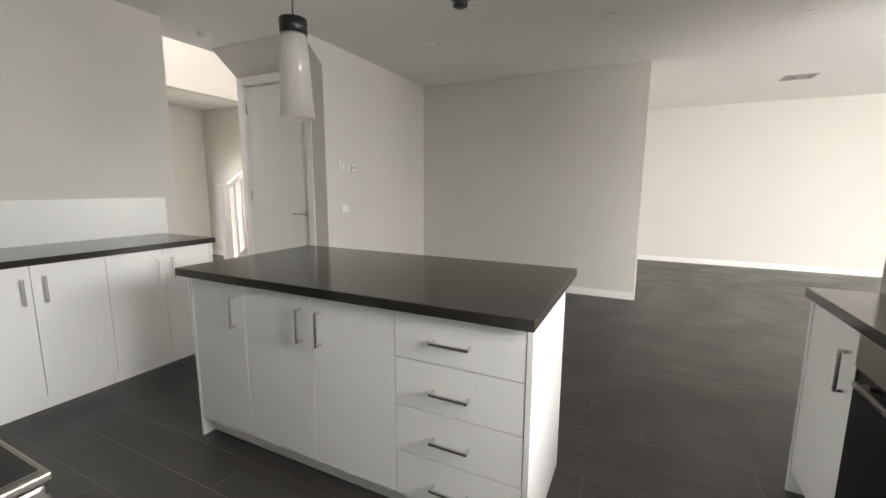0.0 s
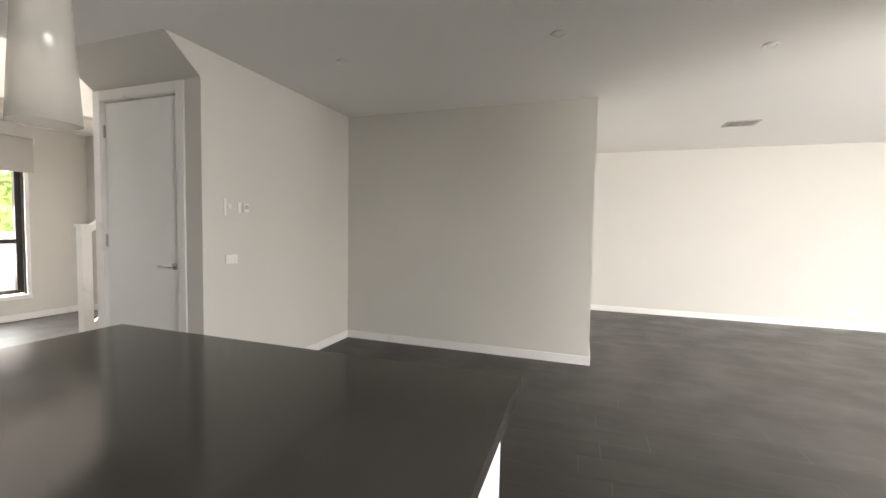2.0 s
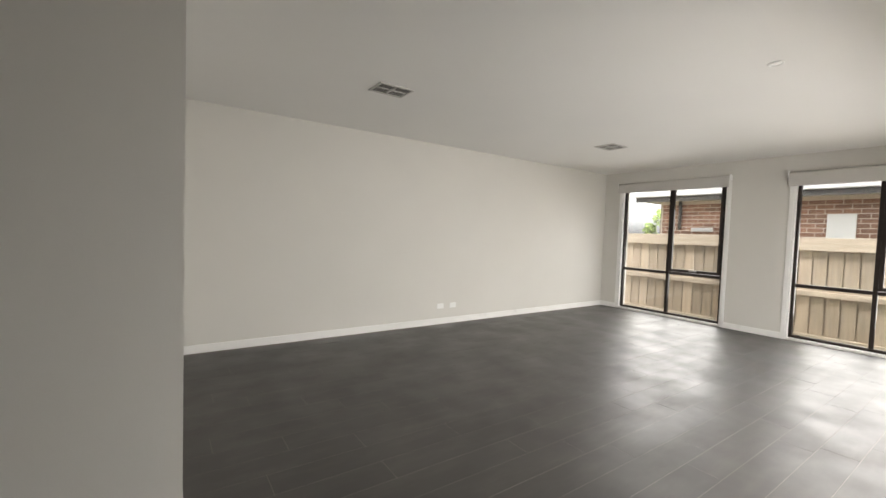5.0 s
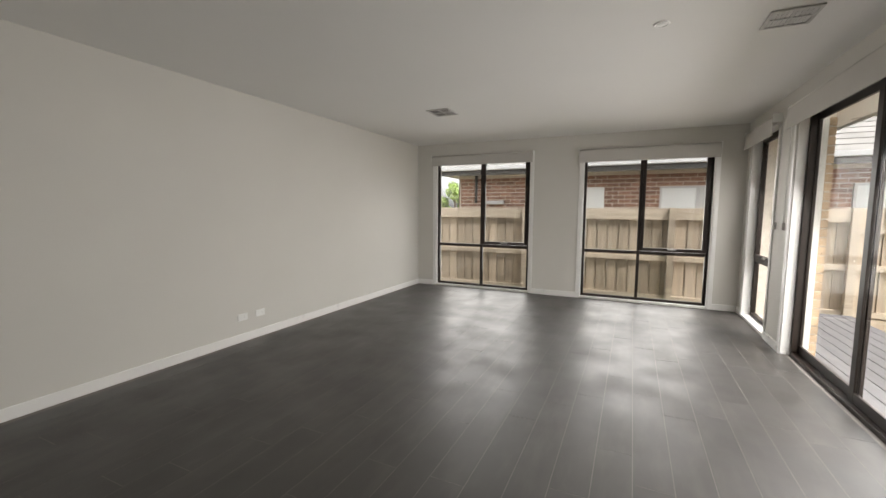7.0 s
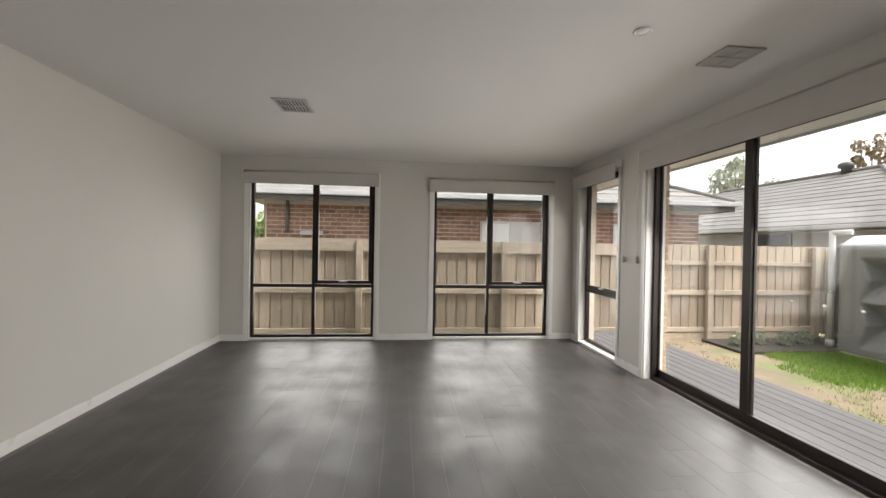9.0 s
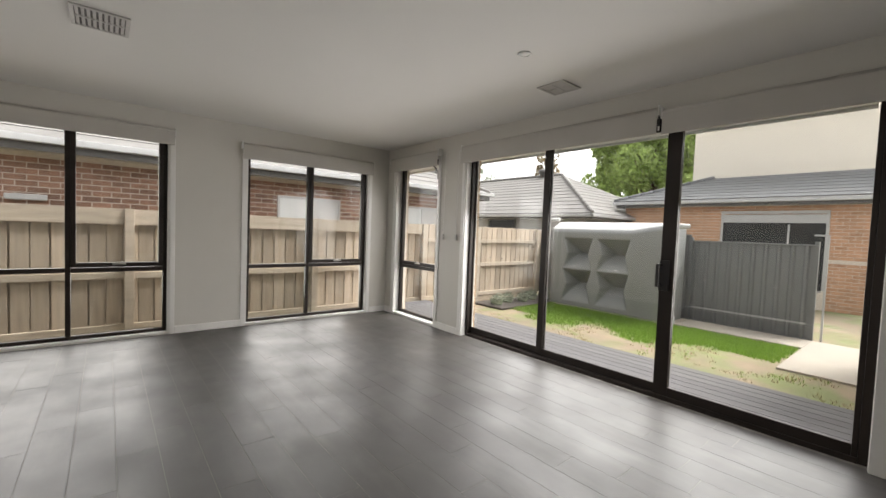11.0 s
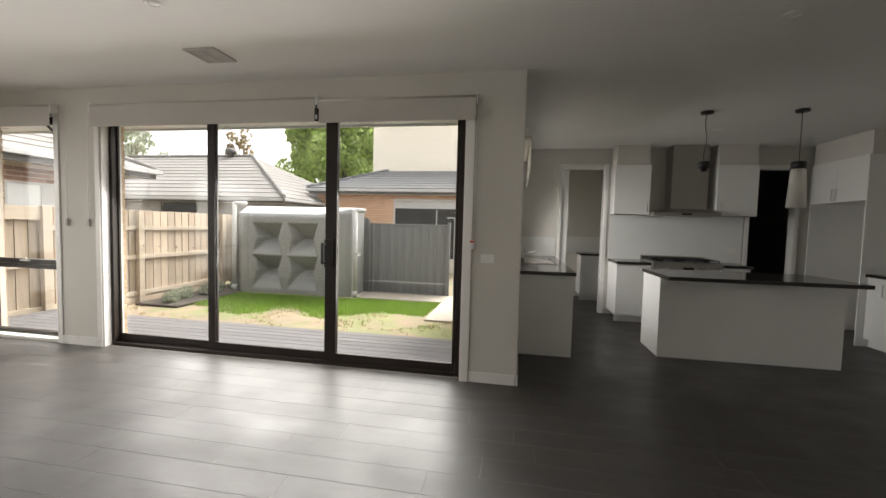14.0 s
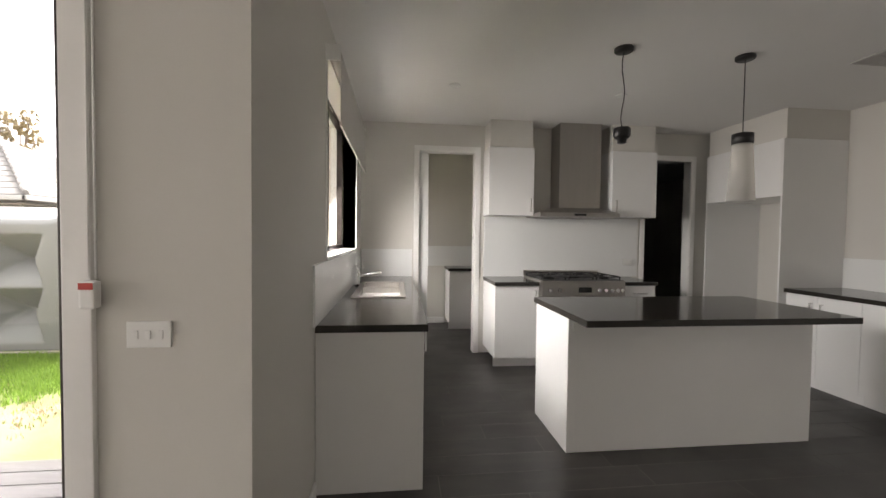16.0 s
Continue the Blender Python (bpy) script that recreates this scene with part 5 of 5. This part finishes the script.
def ridge_caps(a, b, m, parent):
    """A row of overlapping half-round caps."""
    a, b = Vector(a), Vector(b)
    n = max(2, int((b - a).length / 0.4))
    bm = bmesh.new()
    for k in range(n):
        rod(bm, a.lerp(b, k / n), a.lerp(b, min(1, (k + 1.1) / n)), 0.055, 0.066, 8)
    part("ridge_cap", bm, m, parent, "rounded ridge tiles")


# brick house beyond the fence
nb = thing("neighbour_house", (12.5, 4.5, GZ), "single storey brown brick house with a tiled roof beyond the fence", "house")
HX = 10.42
part("wall", boxes((HX, 15.0, -0.2, 9.5, GZ, 2.5)), MORTAR, nb, "pale mortar between brown bricks")
brick_field(nb, "y", HX + 0.007, 2.6, 9.45, 1.26, 2.28, BRICK, (0.23, 0.076), False)
brick_field(nb, "y", HX + 0.007, -0.2, 2.58, 1.26, 2.28, BRICKJ, (0.23, 0.076), True)
brick_field(nb, "x", -0.193, HX, 12.4, 0.9, 2.28, BRICKJ, (0.23, 0.076), True)
brick_field(nb, "x", 9.493, HX, 12.4, 1.26, 2.28, BRICKJ, (0.23, 0.076), True)
for y0, y1 in ((3.6, 4.95), (0.75, 1.9)):
    w = part("window", boxes((HX - 0.045, HX + 0.02, y0, y0 + 0.04, 1.2, 1.95), (HX - 0.045, HX + 0.02, y1 - 0.04, y1, 1.2, 1.95), (HX - 0.045, HX + 0.02, y0 + 0.04, y1 - 0.04, 1.91, 1.95), (HX - 0.045, HX + 0.02, (y0 + y1) / 2 - 0.02, (y0 + y1) / 2 + 0.02, 1.2, 1.91)), OBSCURE, nb, "pale window frame")
    part("pane", boxes((HX - 0.03, HX - 0.022, y0 + 0.041, (y0 + y1) / 2 - 0.021, 1.2, 1.909)), OBSCURE, w, "obscure pane")
    part("pane", boxes((HX - 0.03, HX - 0.022, (y0 + y1) / 2 + 0.021, y1 - 0.041, 1.2, 1.909)), TANKTOP, w, "bright pale pane")
part("meter_box", boxes((HX - 0.05, HX - 0.017, 6.03, 6.42, 1.38, 1.95), bevel=0.005), TANKTOP, nb, "white meter box")
# narrow dark upright strip near the wall's north end, built as a round bar
part("round_upright", rods(((HX - 0.06, 9.02, 1.62), (HX - 0.06, 9.02, 2.3), 0.035, 0.035, 12)), FASCIA, nb, "dark narrow upright strip on the brick wall")
part("vent_cowl", boxes((HX - 0.09, HX - 0.017, 8.3, 8.75, 1.58, 1.67), bevel=0.02), GUTTER, nb, "pale pipe cowl")
EX, ES, EN, EZ = 9.97, -0.72, 9.9, 2.47
part("soffit", boxes((EX + 0.03, 15.4, ES + 0.03, EN - 0.03, 2.29, 2.32)), OBSCURE, nb, "pale eaves lining")
part("fascia", boxes((EX + 0.002, EX + 0.03, ES, EN, 2.27, 2.46), (EX + 0.031, 15.4, ES, ES + 0.03, 2.27, 2.46)), FASCIA, nb, "dark fascia board")
part("gutter", boxes((EX - 0.10, EX, ES - 0.1, EN, 2.375, 2.475), (EX, 15.4, ES - 0.1, ES - 0.002, 2.375, 2.475), bevel=0.015), GUTTER, nb, "pale steel gutter")
bm = bmesh.new()
RX, RZ = 12.7, 3.75
roof_face(bm, (EX, ES, EZ), (EX, EN, EZ), (RX, ES + 2.73, RZ), (RX, EN - 2.73, RZ))
roof_face(bm, (EX, ES, EZ), (15.43, ES, EZ), (RX, ES + 2.73, RZ), (RX + 0.01, ES + 2.73, RZ))
roof_face(bm, (15.43, EN, EZ), (EX, EN, EZ), (RX + 0.01, EN - 2.73, RZ), (RX, EN - 2.73, RZ))
roof_face(bm, (15.43, EN, EZ), (15.43, ES, EZ), (RX, EN - 2.73, RZ), (RX, ES + 2.73, RZ))
part("roof", bm, ROOF, nb, "grey concrete tile roof")
ridge_caps((EX, ES, EZ + 0.03), (RX, ES + 2.73, RZ + 0.03), ROOF, nb)
ds = part("satellite_dish", lathe([(0.0, 0.0), (0.1, 0.01), (0.17, 0.035), (0.18, 0.035), (0.1, 0.0), (0.0, -0.012)], (0, 0, 0), 20), GUTTER, nb, "grey satellite dish")
ds.data.transform(Matrix.Translation(Vector((10.62, -0.5, 2.0)) - nb.location) @ Matrix.Translation(nb.location) @ pose(0, 0, 0, 60, 0, -30))
part("dish_arm", rods(((10.62, -0.48, 2.0), (10.62, -0.2, 2.05), 0.012)), GUTTER, nb, "bracket of the dish")

# far house with a long grey hip roof
h2 = thing("far_house", (14.5, -7.5, GZ), "single storey house with a long grey tiled hip roof", "house")
part("wall", boxes((9.2, 21.5, -11.0, -4.5, GZ, 2.02)), GREYWALL, h2, "grey rendered wall")
w = part("window", boxes((12.2, 12.25, -4.499, -4.45, 0.9, 1.93), (13.55, 13.6, -4.499, -4.45, 0.9, 1.93), (12.25, 13.55, -4.499, -4.45, 0.9, 0.95), (12.25, 13.55, -4.499, -4.45, 1.89, 1.93)), FASCIA, h2, "dark window frame")
part("pane", boxes((12.25, 13.55, -4.49, -4.475, 0.95, 1.89)), DARKWIN, w, "dark glass")
part("fascia", boxes((8.72, 22.0, -3.98, -3.95, 1.93, 2.10), (8.69, 8.72, -11.3, -3.95, 1.93, 2.10)), FASCIA, h2, "dark fascia")
part("gutter", boxes((8.6, 22.0, -3.949, -3.84, 1.99, 2.09), (8.58, 8.689, -11.3, -3.84, 1.99, 2.09), bevel=0.015), GUTTER, h2, "grey gutter")
part("soffit", boxes((8.73, 22.0, -11.3, -3.99, 1.94, 1.97)), OBSCURE, h2, "pale eaves lining")
bm = bmesh.new()
roof_face(bm, (22.0, -3.9, 2.1), (8.65, -3.9, 2.1), (18.3, -7.6, 3.98), (12.35, -7.6, 3.98))
roof_face(bm, (8.65, -3.9, 2.1), (8.65, -11.3, 2.1), (12.35, -7.6, 3.98), (12.35, -7.61, 3.98))
roof_face(bm, (8.65, -11.3, 2.1), (22.0, -11.3, 2.1), (12.35, -7.6, 3.98), (18.3, -7.6, 3.98))
part("roof", bm, ROOF, h2, "grey concrete tile roof")
ridge_caps((8.65, -3.9, 2.14), (12.35, -7.6, 4.02), ROOF, h2)
ridge_caps((12.35, -7.6, 4.02), (18.3, -7.6, 4.02), ROOF, h2)
part("roof_vent", lathe([(0.12, 0.0), (0.12, 0.16), (0.2, 0.18), (0.2, 0.30), (0.1, 0.36), (0.0, 0.36)], (13.3, -7.5, 3.95), 16), FASCIA, h2, "dark roof ventilator")

# brick garage house with a pale upper storey
h3 = thing("rear_house", (5.8, -9.5, GZ), "peach brick house with dark roof and cream upper storey", "house")
GY = -6.6
part("wall", boxes((2.9, 8.95, -12.5, GY, GZ, 2.55)), MORTAR, h3, "mortar between peach bricks")
brick_field(h3, "x", GY - 0.007, 2.9, 8.93, 1.02, 2.5, PEACH, (0.23, 0.076), True)
brick_field(h3, "x", GY - 0.007, 2.9, 3.62, GZ, 1.0, PEACH, (0.23, 0.076), True)
w = part("window", boxes((3.62, 6.0, GY + 0.001, GY + 0.05, 2.2, 2.28), (3.62, 3.68, GY + 0.001, GY + 0.05, 0.2, 2.2), (5.94, 6.0, GY + 0.001, GY + 0.05, 0.2, 2.2), (4.4, 4.44, GY + 0.001, GY + 0.05, 0.2, 1.9)), GUTTER, h3, "grey window frame")
part("pane", boxes((3.68, 5.94, GY + 0.022, GY + 0.03, 0.2, 1.949)), DARKWIN, w, "dark glass")
part("shutter", boxes((3.68, 5.94, GY + 0.022, GY + 0.06, 1.95, 2.02), (3.68, 5.94, GY + 0.022, GY + 0.04, 2.022, 2.18), bevel=0.006), GUTTER, w, "rolled grey shutter")
part("fascia", boxes((2.6, 9.1, -6.24, -6.21, 2.42, 2.58), (9.07, 9.1, -12.5, -6.241, 2.42, 2.58)), FASCIA, h3, "dark fascia")
part("gutter", boxes((2.6, 9.2, -6.209, -6.11, 2.5, 2.6), bevel=0.015), GUTTER, h3, "grey gutter")
part("soffit", boxes((2.6, 9.06, -6.6, -6.25, 2.43, 2.46)), OBSCURE, h3, "pale eaves lining")
bm = bmesh.new()
roof_face(bm, (9.15, -6.15, 2.62), (2.6, -6.15, 2.62), (6.85, -8.45, 3.52), (2.6, -8.45, 3.52))
roof_face(bm, (9.15, -12.5, 2.62), (9.15, -6.15, 2.62), (6.85, -12.5, 3.52), (6.85, -8.45, 3.52))
part("roof", bm, ROOFD, h3, "dark grey tiled roof")
ridge_caps((9.15, -6.15, 2.65), (6.85, -8.45, 3.55), ROOFD, h3)
part("upper_storey", boxes((0.5, 7.66, -14.0, -8.9, 2.6, 6.05)), RENDER, h3, "smooth cream rendered upper storey")
part("upper_eaves", boxes((0.2, 8.1, -14.4, -8.45, 6.05, 6.2)), GUTTER, h3, "pale eaves of the upper storey")
bm = bmesh.new()
roof_face(bm, (8.1, -8.45, 6.2), (0.2, -8.45, 6.2), (5.3, -11.4, 7.2), (0.2, -11.4, 7.2))
part("upper_roof", bm, ROOFD, h3, "dark tiled upper roof")

# outside brick skin and eaves of this house
vn = thing("brick_skin", (3.93, 3.7, GZ), "brown brick outer skin round the sliding door", "brick wall", kind="structure")
part("backing", boxes((5.845, 6.355, 3.74, 3.799, GZ, 2.5), (7.52, 7.94, 3.74, 3.899, GZ, 2.5), (6.356, 7.519, 3.74, 3.799, 2.42, 2.5), (1.816, 2.055, 3.74, 3.799, GZ, 2.5)), MORTAR, vn, "mortar joints")
course = mesh_of("brick", boxes((-0.012, 0.012, -0.031, 0.031, 0, 0.076), bevel=0.003), TANBRICK)
k = 0
while GZ + 0.088 * k < 2.3:
    piece("brick", course, vn, Vector((5.844, 3.766, GZ + 0.088 * k)) - vn.location)
    k += 1
brick_field(vn, "x", 3.736, 5.86, 6.35, GZ, 2.4, TANBRICKJ, (0.23, 0.076), True)
brick_field(vn, "x", 3.736, 7.525, 7.94, GZ, 2.4, TANBRICKJ, (0.23, 0.076), True)
kn = thing("brick_skin", (1.87, 1.9, GZ), "brown brick outer skin of the kitchen wing", "brick wall", kind="structure")
part("backing", boxes((1.816, 1.90, -1.2, -0.95, GZ, 2.5), (1.816, 1.90, -0.05, 1.10, GZ, 2.5), (1.816, 1.90, 2.80, 3.69, GZ, 2.5), (1.816, 1.90, 1.10, 2.80, GZ, 1.2)), MORTAR, kn, "mortar joints")
brick_field(kn, "y", 1.904, -1.2, 3.68, GZ, 2.4, TANBRICKJ, (0.23, 0.076), True, [(1.1, 2.8, 1.2, 2.5), (-0.95, -0.05, -0.3, 2.1)])
ev = thing("eaves", (2.1, 1.2, 2.45), "white eaves lining with a dark gutter over the kitchen wing", "eaves", kind="structure")
part("soffit", boxes((1.91, 2.10, -1.6, 3.6, 2.44, 2.46)), TRIM, ev, "white eaves lining")
part("gutter", boxes((2.101, 2.18, -1.6, 3.6, 2.42, 2.56), bevel=0.012), BRONZE, ev, "dark gutter")
ed = thing("eaves", (5.2, 3.5, 2.38), "white eaves lining with a pale fascia over the deck", "eaves", kind="structure")
part("soffit", boxes((2.2, 8.3, 3.361, 3.735, 2.40, 2.42)), TRIM, ed, "white eaves lining")
part("fascia", boxes((2.2, 8.3, 3.335, 3.36, 2.375, 2.52), bevel=0.004), TANKTOP, ed, "pale fascia board")
lt = thing("wall_light", (1.95, 1.0, 2.2), "dark outdoor flood light under the eaves", "wall light")
part("arm", rods(((1.92, 3.2, 2.25), (2.06, 3.2, 2.27), 0.015)), BLACK, lt)
part("head", boxes((2.03, 2.17, 3.14, 3.26, 2.17, 2.27), bevel=0.01), BLACK, lt)
cm = thing("security_camera", (7.0, 3.6, 2.35), "dark security sensor outside the narrow window", "sensor")
part("arm", rods(((6.95, 3.738, 2.44), (6.95, 3.52, 2.25), 0.014)), BLACK, cm)
part("head", boxes((6.86, 6.99, 3.46, 3.57, 2.18, 2.27), bevel=0.02), BLACK, cm)
solid("boundary_hall", boxes((-12.0, -11.9, -5, 20, GZ, 1.1)), TANKTOP, "pale garden wall outside the hall window", "garden wall")

# ---- floor ----
floor = solid("floor", boxes((-7.15, 1.82, 0.4, 4.2, -0.2, -0.0010), (-7.15, 7.94, 4.2, 6.3, -0.2, -0.0010), (0.2, 7.94, 6.3, 9.34, -0.2, -0.0010), (-5.1, 1.82, -6.1, 0.4, -0.2, -0.0010), (1.82, 7.94, 3.82, 4.2, -0.2, -0.0010)),
              GROUT, "dark timber-look plank tiles with pale grout", "floor")
PL, PW, GAP = 1.2, 0.199, 0.003
KNOWN = {0: 0.99, -1: 1.31, -2: 1.543, -3: 2.035, -4: 1.755, -7: -0.51, -8: -0.806, 1: 1.36, 2: 0.755, 4: 0.926}
tile_meshes = {}
rest = bmesh.new()
rng = random.Random(11)
for r in range(-43, 17):
    y0, y1 = 5.98 + PW * r, 5.98 + PW * (r + 1)
    mid = (y0 + y1) / 2
    if mid < 0.5:
        spans = [(-2.85, 1.6)] if mid > -2.55 else []
    elif mid < 3.25:
        spans = [(-3.3, 1.6)]
    elif mid < 4.0:
        spans = [(-7.0, 1.6)]
    elif mid < 4.2:
        spans = [(-7.0, 7.72)]
    elif mid < 6.2:
        spans = [(-7.0, -3.6), (-2.47, 7.72)]
    elif mid < 9.25:
        spans = [(0.3, 7.72)]
    else:
        spans = []
    shift = KNOWN.get(r, 0.99 - 0.31 * r + rng.uniform(-0.12, 0.12))
    for a, b in spans:
        k = math.floor((a - shift) / PL)
        while shift + k * PL < b:
            x0, x1 = max(a, shift + k * PL), min(b, shift + (k + 1) * PL)
            k += 1
            if x1 - x0 < 0.02:
                continue
            near = mid > 0.6 and x0 > -3.4 and not (mid < 3.0 and x1 < -1.2)
            if near:
                key = round(x1 - x0, 3)
                if key not in tile_meshes:
                    h = key / 2 - GAP / 2
                    tile_meshes[key] = mesh_of("tile", boxes((-h, h, -PW / 2 + GAP / 2, PW / 2 - GAP / 2, -0.0035, 0)), TILE)
                piece("tile", tile_meshes[key], floor, ((x0 + x1) / 2, mid, rng.uniform(-0.0006, 0.0)))
            else:
                box(rest, x0 + GAP / 2, x1 - GAP / 2, y0 + GAP / 2, y1 - GAP / 2, -0.0035, 0)
ob = part("tiles", rest, TILEJ, floor, "further plank tiles")
ob["kind"] = "stuff"
